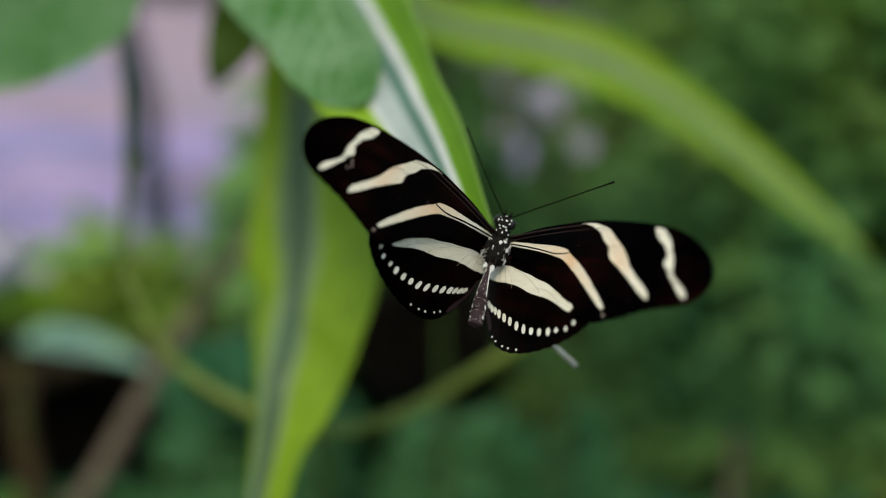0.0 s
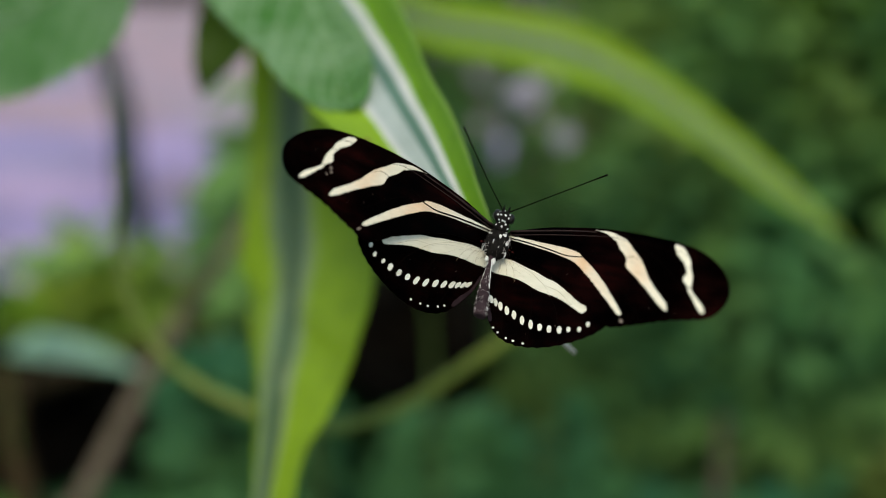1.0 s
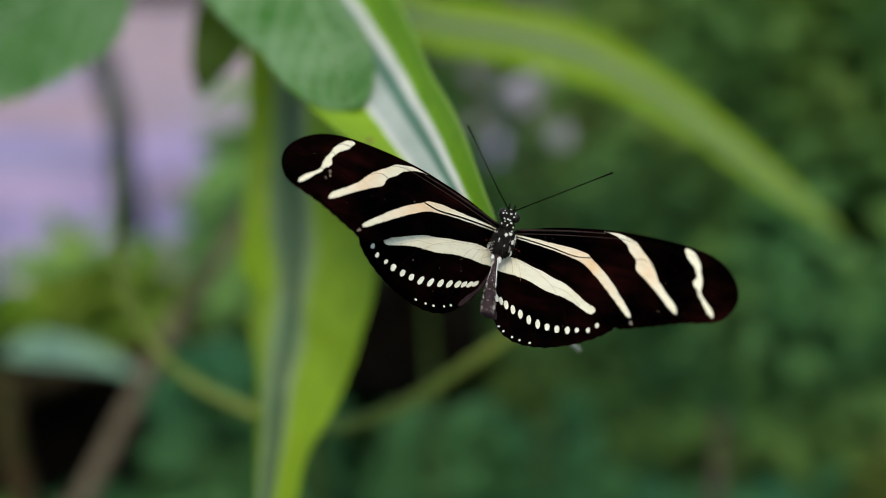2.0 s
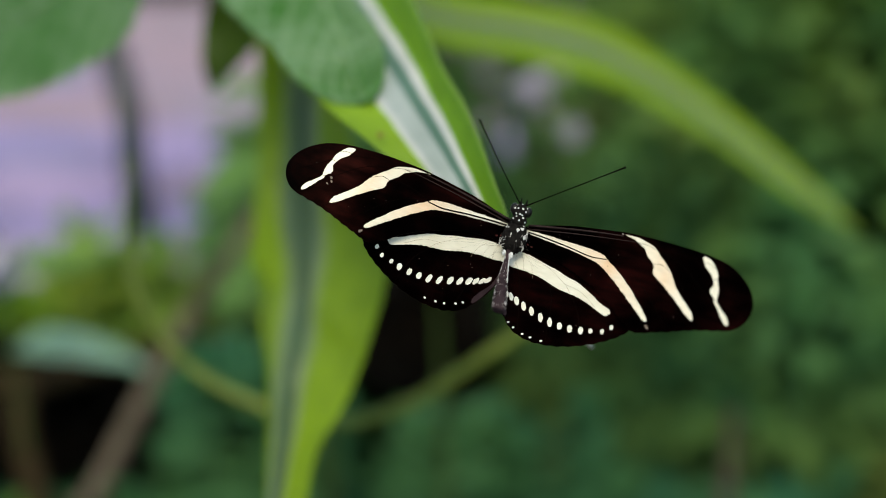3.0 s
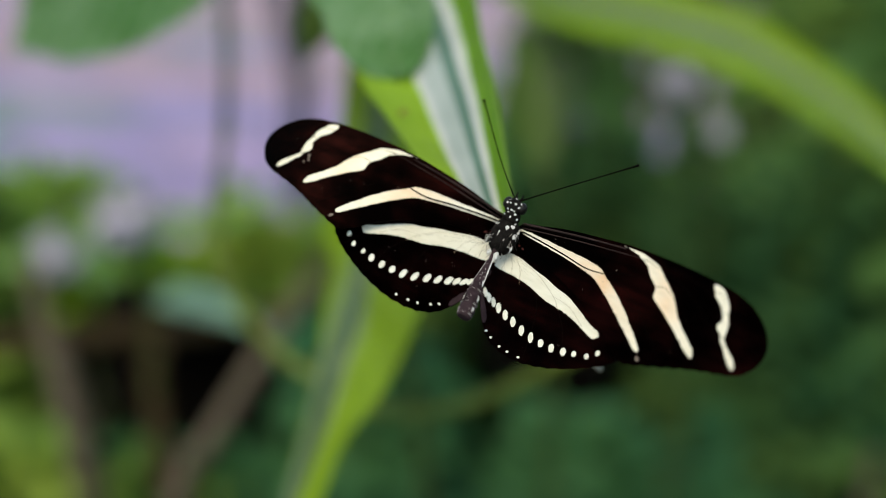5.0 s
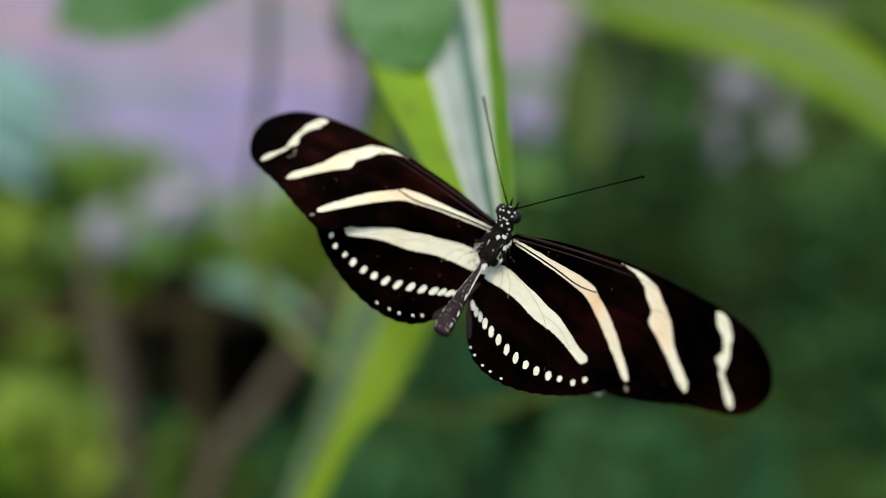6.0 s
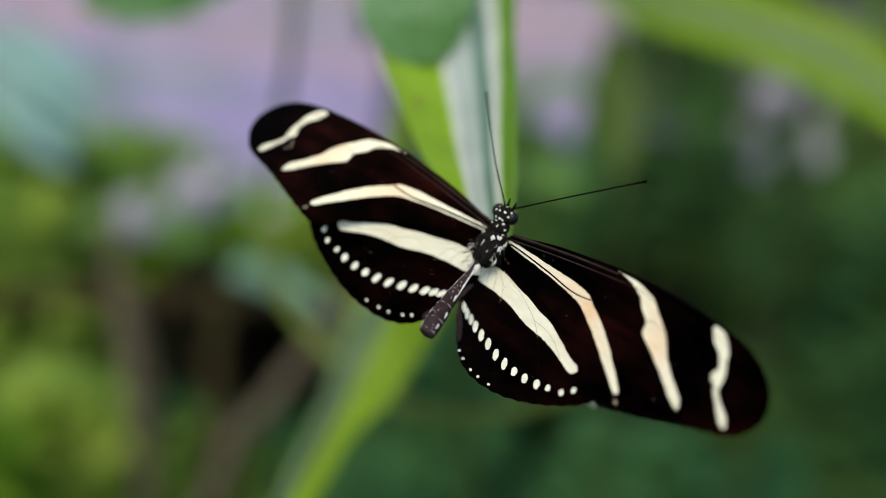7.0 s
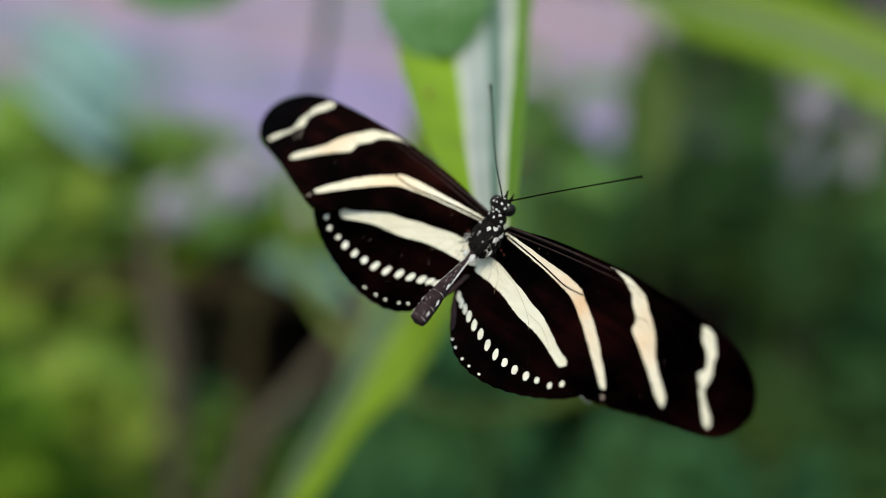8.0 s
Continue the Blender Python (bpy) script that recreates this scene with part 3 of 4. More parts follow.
# ---------------------------------------------------------------- shrubs
def leaf_cloud(rnd, centre, radii, count, length, shell=0.66, droop=0.3):
    """Small folded leaves, turned every way, filling an egg-shaped crown."""
    verts, faces = [], []
    prof = ((0.0, 0.02), (0.3, 0.85), (0.6, 0.8), (0.85, 0.4), (1.0, 0.02))
    for _ in range(count):
        d = Vector((rnd.gauss(0, 1), rnd.gauss(0, 1), rnd.gauss(0, 1))).normalized()
        r = shell + (1 - shell) * rnd.random() ** 0.6
        r *= 1 + 0.32 * noise.noise(d * 1.7 + Vector(centre))
        p = Vector(centre) + Vector((d.x * radii[0], d.y * radii[1], d.z * radii[2])) * r
        a = (d + Vector((rnd.uniform(-0.8, 0.8), rnd.uniform(-0.8, 0.8), rnd.uniform(-0.6, 0.4) - droop))).normalized()
        up = (Vector((0, -0.65, 0.8)) + Vector((rnd.uniform(-0.6, 0.6), rnd.uniform(-0.6, 0.6), 0))).normalized()
        s = a.cross(up).normalized()
        nrm = s.cross(a)
        ln = length * rnd.uniform(0.6, 1.25)
        w = ln * rnd.uniform(0.27, 0.4)
        base = len(verts)
        for t, k in prof:
            q = p + a * (ln * t) - nrm * (ln * 0.25 * t * t)
            verts += [q - s * (w * k) + nrm * (w * k * 0.3), q, q + s * (w * k) + nrm * (w * k * 0.3)]
        for i in range(4):
            o = base + 3 * i
            faces += [(o, o + 1, o + 4, o + 3), (o + 1, o + 2, o + 5, o + 4)]
    return verts, faces


def shrub(label, centre, radii, count, length, mat, seed, stems=5):
    rnd = random.Random(seed)
    ob = thing("shrub", label, "shrub", "garden shrubs", Matrix.Translation((centre[0], centre[1], -0.03)))
    c = (0, 0, centre[2] + 0.03)
    v, f = leaf_cloud(rnd, c, radii, count, length)
    me = bpy.data.meshes.new("foliage")
    me.from_pydata(v, [], f)
    me.materials.append(mat)
    me.polygons.foreach_set("use_smooth", [True] * len(me.polygons))
    fo = new("foliage", me)
    fo.parent = ob
    tagged(fo, kind="stuff")
    for _ in range(stems):
        a = rnd.uniform(0, 6.28)
        e = Vector((math.cos(a) * radii[0] * 0.6, math.sin(a) * radii[1] * 0.6, c[2] + radii[2] * rnd.uniform(-0.1, 0.6)))
        part("stem", tube([(0.03 * math.cos(a), 0.03 * math.sin(a), 0), tuple(e * 0.45 + Vector((0, 0, 0.1))), tuple(e)], [0.009, 0.006, 0.003], 10, 6), twig_mat, ob)
    return ob


LABELS = {
    "shrub_leaves_light": "light green garden shrub with small dense leaves",
    "shrub_leaves_mid": "mid-green garden shrub with small dense leaves",
    "shrub_leaves_deep": "deep green garden shrub with small dense leaves",
    "shrub_leaves_painted_shade": "shrub with shade painted into its very dark green leaves",
    "shrub_leaves_teal": "low bluish-green shrub with small dense leaves",
    "shrub_leaves_greyish": "low greyish-green shrub with small soft leaves",
    "shrub_leaves_olive": "olive-brown shrub with small dry-looking leaves",
    "shrub_leaves_fresh": "yellow-green shrub with fresh young leaves",
    "hollow_painted_shade": "near-black leafy clump painted as the shade of a hollow",
}

def plant_bed(rows, seed):
    """Mixed shrubs: x, y, height of the crown's middle, its radii, leaves, leaf length, kind of leaf."""
    for i, (x, y, z, rx, ry, rz, n, ln, mat) in enumerate(rows):
        shrub(LABELS[mat.name], (x, y, z), (rx, ry, rz), n * 7, ln * 0.36, mat, seed + i)


# right of the perch leaf
plant_bed([
    (0.52, 1.05, 0.76, 0.30, 0.28, 0.50, 420, 0.16, fol_light),
    (0.95, 1.10, 0.82, 0.36, 0.30, 0.60, 460, 0.17, fol_light),
    (0.30, 0.98, 0.56, 0.22, 0.20, 0.40, 400, 0.13, fol_dark),
    (0.66, 0.74, 0.44, 0.28, 0.22, 0.30, 400, 0.13, fol_mid),
    (0.52, 0.62, 0.64, 0.07, 0.07, 0.16, 60, 0.09, fol_olive),
    (0.30, 0.66, 0.40, 0.22, 0.16, 0.24, 360, 0.12, fol_teal),
    (0.02, 0.72, 0.44, 0.19, 0.15, 0.27, 360, 0.12, fol_teal),
    (-0.04, 1.22, 0.48, 0.24, 0.18, 0.40, 620, 0.09, fol_shade)], 100)
# behind the butterfly
plant_bed([
    # near-black clump added where the bed only has a shaded gap
    (-0.055, 0.98, 0.70, 0.080, 0.05, 0.085, 260, 0.10, hollow_shade_mat),
    (-0.13, 1.52, 0.46, 0.19, 0.24, 0.41, 420, 0.13, fol_mid),
    (-0.20, 0.72, 0.28, 0.20, 0.16, 0.22, 320, 0.12, fol_teal),
    (-0.42, 1.20, 0.30, 0.30, 0.20, 0.30, 400, 0.14, fol_mid),
    (-0.54, 0.50, 0.48, 0.22, 0.11, 0.24, 300, 0.13, fol_grey),
    (-0.36, 0.60, 0.55, 0.10, 0.08, 0.14, 200, 0.10, fol_teal),
    (-0.47, 0.57, 0.575, 0.09, 0.06, 0.12, 170, 0.10, fol_teal),
    (-0.25, 0.66, 0.62, 0.11, 0.09, 0.20, 260, 0.11, fol_teal),
    (-0.98, 1.22, 0.36, 0.15, 0.18, 0.30, 260, 0.14, fol_grey),
    (-0.60, 1.20, 0.45, 0.20, 0.18, 0.31, 300, 0.14, fol_grey)], 108)
# along the edge of the paving
plant_bed([
    (-0.60, 1.70, 0.24, 0.55, 0.22, 0.24, 440, 0.12, fol_mid),
    # another near-black clump, standing for the shade of the hollows at the left
    (-0.45, 0.68, 0.715, 0.16, 0.05, 0.10, 560, 0.10, hollow_shade_mat),
    (-0.10, 1.30, 0.86, 0.10, 0.10, 0.26, 200, 0.11, fol_mid),
    (-1.06, 0.84, 0.35, 0.18, 0.22, 0.31, 320, 0.15, fol_grey),
    (-0.58, 0.30, 0.56, 0.10, 0.10, 0.30, 180, 0.11, fol_yellow),
    (-0.79, 0.92, 0.785, 0.112, 0.100, 0.088, 130, 0.13, fol_grey),
    (-0.83, 0.70, 0.839, 0.125, 0.100, 0.100, 160, 0.14, fol_grey),
    (-1.36, 1.35, 0.30, 0.38, 0.28, 0.28, 340, 0.14, fol_grey),
    (-0.80, 0.66, 0.70, 0.13, 0.10, 0.14, 90, 0.12, fol_grey),
    (-0.64, 0.80, 0.765, 0.10, 0.08, 0.08, 60, 0.12, fol_yellow)], 118)
# gaps closed at the back, and the far hedge
plant_bed([
    (0.32, 1.60, 0.52, 0.34, 0.28, 0.36, 400, 0.16, fol_olive),
    (0.05, 1.42, 0.90, 0.075, 0.10, 0.26, 90, 0.14, fol_mid),
    # small clump added as a patch of shade, dark by its leaf colour
    (0.128, 0.97, 0.868, 0.045, 0.04, 0.034, 110, 0.09, fol_shade),
    (0.245, 1.36, 0.84, 0.045, 0.06, 0.26, 50, 0.13, fol_light),
    (-0.265, 1.00, 0.82, 0.095, 0.09, 0.17, 110, 0.12, fol_light),
    (0.80, 1.80, 0.95, 0.50, 0.35, 0.75, 520, 0.18, fol_light),
    (1.50, 1.70, 0.95, 0.50, 0.40, 0.75, 520, 0.18, fol_mid),
    (0.78, 2.60, 1.05, 0.46, 0.40, 0.90, 560, 0.19, fol_light),
    (1.50, 2.80, 1.10, 0.70, 0.40, 0.95, 580, 0.20, fol_mid),
    (2.05, 4.40, 1.30, 1.25, 0.60, 1.25, 900, 0.24, fol_mid)], 128)


def broadleaf_plant():
    """A low plant with large blue-green leaves."""
    plant = thing("broadleaf_plant", "low plant with large blue-green leaves among shrubs", "plant")
    part("stem", tube([(-0.54, 0.80, -0.04), (-0.53, 0.76, 0.5), (-0.50, 0.68, 0.80), (-0.448, 0.60, 0.868)], [0.009, 0.007, 0.004], 20, 8), vine_mat, plant)
    for pts, w, lat, mat in ((((-0.448, 0.60, 0.868), (-0.415, 0.575, 0.890), (-0.3688, 0.5546, 0.899), (-0.3157, 0.5354, 0.897), (-0.2835, 0.5239, 0.8876)), 0.015, (0.05, 0.65, 0.75), teal_mat),
                             (((-0.505, 0.69, 0.79), (-0.50, 0.69, 0.915), (-0.42, 0.69, 0.932), (-0.32, 0.70, 0.962)), 0.016, (0.1, 0.6, 0.7), green_mat),
                             (((-0.515, 0.70, 0.76), (-0.60, 0.70, 0.87), (-0.66, 0.67, 0.87), (-0.72, 0.64, 0.85)), 0.026, (0.1, 0.6, 0.8), green_mat)):
        ws = [0.002, w * 0.75, w, w * 0.8, 0.4 * w, 0.001]
        part("leaf", strap(pts, lat, ws, ws, fold=0.15, wave=0.05, n=24, across=8, seed=w * 100), mat, plant)


broadleaf_plant()


def leafy_shoot():
    plant = thing("leafy_shoot", "upright shoot with small fresh green leaves", "plant")
    part("stem", tube([(-0.20, 1.0, -0.04), (-0.195, 0.94, 0.5), (-0.175, 0.70, 0.95), (-0.165, 0.69, 1.12)], [0.007, 0.006, 0.004, 0.002], 24, 8), vine_mat, plant)
    rnd = random.Random(21)
    for z, dx, dy, ln in ((0.90, -1, -0.3, 0.10), (0.94, -0.6, -0.7, 0.09), (0.98, -1, 0.1, 0.11), (1.0, 0.8, -0.4, 0.09), (1.03, -0.9, -0.4, 0.10), (1.06, -0.7, 0.5, 0.08), (1.08, 0.9, 0.2, 0.08), (1.10, -0.6, -0.2, 0.08)):
        b0 = Vector((-0.175, 0.70, z))
        d = Vector((dx, dy, rnd.uniform(-0.1, 0.25))).normalized()
        pts = [b0, b0 + d * ln * 0.35 + Vector((0, 0, 0.008)), b0 + d * ln * 0.7 + Vector((0, 0, 0.004)), b0 + d * ln - Vector((0, 0, 0.01))]
        w = ln * 0.22
        ws = [0.001, w * 0.8, w, w * 0.7, 0.001]
        part("leaf", strap([tuple(p) for p in pts], d.cross(Vector((0, -0.5, 1))), ws, ws, fold=0.15, n=14, across=6, seed=z), green_mat, plant)


leafy_shoot()


def tall_shoot():
    plant = thing("leafy_shoot", "upright shoot with one broad olive-green leaf", "plant")
    part("stem", tube([(-0.02, 0.62, -0.04), (-0.02, 0.60, 0.5), (-0.022, 0.52, 0.85), (-0.030, 0.455, 1.052), (-0.040, 0.461, 1.082)], [0.006, 0.005, 0.0035, 0.002, 0.0015], 24, 8), vine_mat, plant)
    ws = [0.002, 0.014, 0.020, 0.021, 0.017, 0.009, 0.001]
    part("leaf", strap([(-0.040, 0.461, 1.082), (-0.046, 0.476, 1.102), (-0.053, 0.491, 1.126), (-0.061, 0.505, 1.151), (-0.069, 0.517, 1.177)], (1, 0.35, 0.1), ws, ws, fold=0.2, wave=0.06, n=24, across=8, seed=4), olive_mat, plant)


def teal_sprig():
    plant = thing("broadleaf_plant", "tall sprig with a few pale blue-green leaves", "plant")
    part("stem", tube([(-0.66, 0.70, -0.04), (-0.67, 0.70, 0.5), (-0.68, 0.68, 0.85), (-0.6817, 0.6572, 0.9698)], [0.006, 0.005, 0.004, 0.002], 24, 8), vine_mat, plant)
    ws = [0.002, 0.020, 0.027, 0.023, 0.012, 0.001]
    for dx, dz in ((0.0, 0.0), (-0.02, -0.045), (0.01, 0.035)):
        part("leaf", strap([(x + dx, y, z + dz) for x, y, z in [(-0.6817, 0.6572, 0.9698), (-0.7144, 0.6601, 1.0046), (-0.7642, 0.6534, 1.0317), (-0.8113, 0.6423, 1.0466)]], (0.2, 0.6, 0.7), ws, ws, fold=0.15, wave=0.06, n=20, across=8, seed=6 + dz * 40), sprig_mat, plant)


tall_shoot()
teal_sprig()


def flowering_plant(root, heads, seed):
    """Thin stems, each with a loose head of small pale petals."""
    plant = thing("flowering_plant", "thin-stemmed plant with small pale lavender flower heads", "plant", "flowering plants")
    rnd = random.Random(seed)
    for *h, size in heads:
        top = Vector(h)
        foot = Vector((root[0], root[1], -0.04))
        bend = Vector((root[0] * 0.6 + h[0] * 0.4, root[1] * 0.6 + h[1] * 0.4, h[2] * 0.6))
        part("stem", tube([foot, bend, top + Vector((0.004, 0.01, -0.08)), top], [0.004, 0.003, 0.0016, 0.001], 20, 6), vine_mat, plant)
        verts, faces = [], []
        for _ in range(90):
            d = Vector((rnd.gauss(0, 1), rnd.gauss(-0.4, 1), rnd.gauss(0.3, 1))).normalized()
            p = top + d * size * rnd.uniform(0.45, 0.8)
            s_ = d.cross(Vector((rnd.uniform(-1, 1), rnd.uniform(-1, 1), 1))).normalized() * size * 0.22
            u_ = d.cross(s_).normalized() * size * 0.32
            k = len(verts)
            verts += [p, p + u_ * 0.6 - s_ + d * size * 0.10, p + u_ * 1.3 + d * size * 0.05, p + u_ * 0.6 + s_ + d * size * 0.10]
            faces.append((k, k + 1, k + 2, k + 3))
        me = bpy.data.meshes.new("flower_head")
        me.from_pydata(verts, [], faces)
        me.materials.append(petal_mat)
        new("flower_head", me).parent = plant


flowering_plant((-0.47, 0.60), ((-0.384, 0.472, 1.011, 0.034), (-0.518, 0.555, 0.934, 0.030)), 61)
flowering_plant((0.12, 0.72), ((0.055, 0.598, 1.126, 0.019), (0.097, 0.640, 1.079, 0.013)), 62)


def sapling():
    tree = thing("sapling", "slender dark trunk of a young tree on the paving edge", "tree")
    part("trunk", tube([(-0.98, 2.48, -0.04), (-1.05, 2.50, 0.468), (-1.084, 2.606, 0.693), (-1.134, 2.626, 0.951), (-1.20, 2.66, 1.3), (-1.27, 2.70, 1.8), (-1.30, 2.74, 2.3)], [0.050, 0.047, 0.043, 0.039, 0.032, 0.022, 0.010], 40, 10), trunk_mat, tree)
    part("branch", tube([(-1.18, 2.65, 1.20), (-1.06, 2.68, 1.38), (-0.98, 2.74, 1.6)], [0.014, 0.010, 0.006], 14, 8), trunk_mat, tree)
    v, f = leaf_cloud(random.Random(31), (-1.28, 2.75, 2.35), (0.55, 0.55, 0.42), 520, 0.13)
    me = bpy.data.meshes.new("crown")
    me.from_pydata(v, [], f)
    me.materials.append(fol_mid)
    crown = new("crown", me)
    crown.parent = tree
    tagged(crown, kind="stuff")


sapling()
bare_twig([(-0.40, 0.40, -0.04), (-0.42, 0.425, 0.5), (-0.437, 0.437, 0.795), (-0.475, 0.467, 0.90), (-0.498, 0.488, 0.965)], [0.012, 0.011, 0.0095, 0.004],
          [(-0.437, 0.437, 0.795), (-0.455, 0.45, 0.82), (-0.485, 0.46, 0.83)], [((-0.437, 0.437, 0.795), 0.0115)])
bare_twig([(-0.42, 0.52, -0.04), (-0.45, 0.49, 0.5), (-0.475, 0.50, 0.76), (-0.515, 0.53, 0.86)], [0.0085, 0.0076, 0.0068, 0.0042],
          [(-0.475, 0.50, 0.76), (-0.46, 0.51, 0.79), (-0.455, 0.52, 0.82)], [((-0.475, 0.50, 0.76), 0.008)])
bare_twig([(0.28, 0.60, -0.04), (0.262, 0.57, 0.4), (0.249, 0.544, 0.75), (0.244, 0.54, 0.84)], [0.0075, 0.0068, 0.006, 0.0038],
          [(0.249, 0.544, 0.75), (0.262, 0.545, 0.775), (0.27, 0.55, 0.81)], [((0.249, 0.544, 0.75), 0.007)])

log = thing("dead_branch", "brown dead branch lying among the shrubs", "branch")
part("limb", tube([(-0.68, 0.47, 0.83), (-0.60, 0.51, 0.842), (-0.516, 0.545, 0.844), (-0.481, 0.568, 0.842), (-0.428, 0.60, 0.838), (-0.392, 0.644, 0.830), (-0.36, 0.692, 0.82), (-0.28, 0.78, 0.80)], [0.010, 0.014, 0.016, 0.015, 0.013, 0.010], 40, 10), brown_mat, log)
part("side_limb", tube([(-0.425, 0.575, 0.850), (-0.417, 0.535, 0.83), (-0.400, 0.507, 0.785), (-0.380, 0.480, 0.72), (-0.365, 0.45, 0.60), (-0.355, 0.43, -0.04)], [0.011, 0.011, 0.011, 0.012, 0.016], 30, 10), brown_mat, log)

# ---------------------------------------------------------------- butterfly
BUTTERFLY = Matrix(((0.9318, 0.3630, -0.0045, 0.0), (-0.2308, 0.5827, -0.7793, 0.0), (-0.2803, 0.7271, 0.6267, 1.2), (0, 0, 0, 1)))
MM = 0.001


def camber(x):
    return 0.8 - (0.0075 if x > 22 else 0.0017) * (x - 22) ** 2


def inside(p, poly):
    x, y, hit = p[0], p[1], False
    for (x0, y0), (x1, y1) in zip(poly, poly[1:] + poly[:1]):
        if (y0 > y) != (y1 > y) and x < (x1 - x0) * (y - y0) / (y1 - y0) + x0:
            hit = not hit
    return hit


def sheet(outline, side, lift, thick, step):
    """A thin curved sheet with the given outline, in millimetres; side -1 mirrors it."""
    poly = [(float(p[0]), float(p[1])) for p in outline]
    pts, m = [Vector(p) for p in poly], len(poly)
    xs, ys = [p[0] for p in poly], [p[1] for p in poly]
    for gx in np.arange(min(xs) + step / 2, max(xs), step):
        for gy in np.arange(min(ys) + step / 2, max(ys), step):
            if inside((gx, gy), poly) and min((gx - a) ** 2 + (gy - b_) ** 2 for a, b_ in poly) > (step * 0.4) ** 2:
                pts.append(Vector((gx, gy)))
    vs, _, fs, *_ = geometry.delaunay_2d_cdt(pts, [(k, (k + 1) % m) for k in range(m)], [], 1, 1e-5)
    bm = bmesh.new()
    top = [bm.verts.new((side * v.x * MM, v.y * MM, (camber(v.x) + lift) * MM)) for v in vs]
    low = [bm.verts.new((side * v.x * MM, v.y * MM, (camber(v.x) + lift - thick) * MM)) for v in vs]
    count = {}
    for f in fs:
        f = list(f) if side > 0 else list(f)[::-1]
        bm.faces.new([top[k] for k in f])
        bm.faces.new([low[k] for k in f[::-1]])
        for a, b_ in zip(f, f[1:] + f[:1]):
            count[(a, b_)] = count.get((a, b_), 0) + 1
    for a, b_ in count:
        if (b_, a) not in count:
            bm.faces.new([bm.verts.new(v.co) for v in (top[b_], top[a], low[a], low[b_])])
    return bm


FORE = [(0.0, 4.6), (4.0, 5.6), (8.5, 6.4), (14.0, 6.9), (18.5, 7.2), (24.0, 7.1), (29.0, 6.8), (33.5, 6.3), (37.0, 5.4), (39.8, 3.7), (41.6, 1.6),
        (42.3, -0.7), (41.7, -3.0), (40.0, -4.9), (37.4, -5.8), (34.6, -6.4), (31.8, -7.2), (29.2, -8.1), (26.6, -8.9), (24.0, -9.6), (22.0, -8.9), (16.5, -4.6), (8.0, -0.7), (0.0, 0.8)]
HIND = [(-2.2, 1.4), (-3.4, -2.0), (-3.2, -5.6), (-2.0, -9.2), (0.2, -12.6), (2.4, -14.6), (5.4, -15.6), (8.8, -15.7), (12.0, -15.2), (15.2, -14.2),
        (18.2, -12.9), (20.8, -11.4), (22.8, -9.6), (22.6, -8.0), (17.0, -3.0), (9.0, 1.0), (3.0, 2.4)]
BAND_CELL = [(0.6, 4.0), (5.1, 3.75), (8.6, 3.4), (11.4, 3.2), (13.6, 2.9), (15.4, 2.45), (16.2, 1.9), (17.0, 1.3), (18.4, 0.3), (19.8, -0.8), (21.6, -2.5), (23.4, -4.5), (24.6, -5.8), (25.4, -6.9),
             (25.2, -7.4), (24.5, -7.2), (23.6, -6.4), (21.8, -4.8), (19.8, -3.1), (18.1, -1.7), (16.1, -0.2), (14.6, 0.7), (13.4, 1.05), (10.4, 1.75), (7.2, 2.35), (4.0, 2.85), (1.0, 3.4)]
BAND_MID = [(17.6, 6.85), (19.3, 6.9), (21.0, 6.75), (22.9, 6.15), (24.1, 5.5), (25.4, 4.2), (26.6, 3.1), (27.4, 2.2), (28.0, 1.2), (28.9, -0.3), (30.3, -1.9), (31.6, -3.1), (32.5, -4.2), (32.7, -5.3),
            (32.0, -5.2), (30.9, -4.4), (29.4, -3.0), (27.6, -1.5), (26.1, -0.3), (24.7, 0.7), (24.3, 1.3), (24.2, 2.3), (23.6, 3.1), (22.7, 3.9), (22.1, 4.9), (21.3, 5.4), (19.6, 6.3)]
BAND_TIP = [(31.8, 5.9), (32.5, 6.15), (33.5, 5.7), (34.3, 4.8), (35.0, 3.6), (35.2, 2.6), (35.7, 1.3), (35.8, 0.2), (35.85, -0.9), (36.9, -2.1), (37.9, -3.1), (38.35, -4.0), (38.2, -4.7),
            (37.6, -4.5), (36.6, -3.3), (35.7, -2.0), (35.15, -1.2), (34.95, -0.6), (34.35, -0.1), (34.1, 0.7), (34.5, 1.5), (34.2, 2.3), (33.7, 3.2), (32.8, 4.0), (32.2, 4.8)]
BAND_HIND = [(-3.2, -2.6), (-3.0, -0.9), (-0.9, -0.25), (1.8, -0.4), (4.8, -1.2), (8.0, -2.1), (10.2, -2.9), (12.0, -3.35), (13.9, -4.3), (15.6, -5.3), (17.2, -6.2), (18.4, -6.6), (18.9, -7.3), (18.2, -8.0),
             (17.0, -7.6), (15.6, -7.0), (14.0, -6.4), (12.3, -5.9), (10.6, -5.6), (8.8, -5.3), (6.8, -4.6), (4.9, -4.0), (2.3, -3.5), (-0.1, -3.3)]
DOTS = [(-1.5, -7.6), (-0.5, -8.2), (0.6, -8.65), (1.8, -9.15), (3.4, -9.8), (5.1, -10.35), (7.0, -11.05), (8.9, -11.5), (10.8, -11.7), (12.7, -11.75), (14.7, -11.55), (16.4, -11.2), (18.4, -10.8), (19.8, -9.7)]
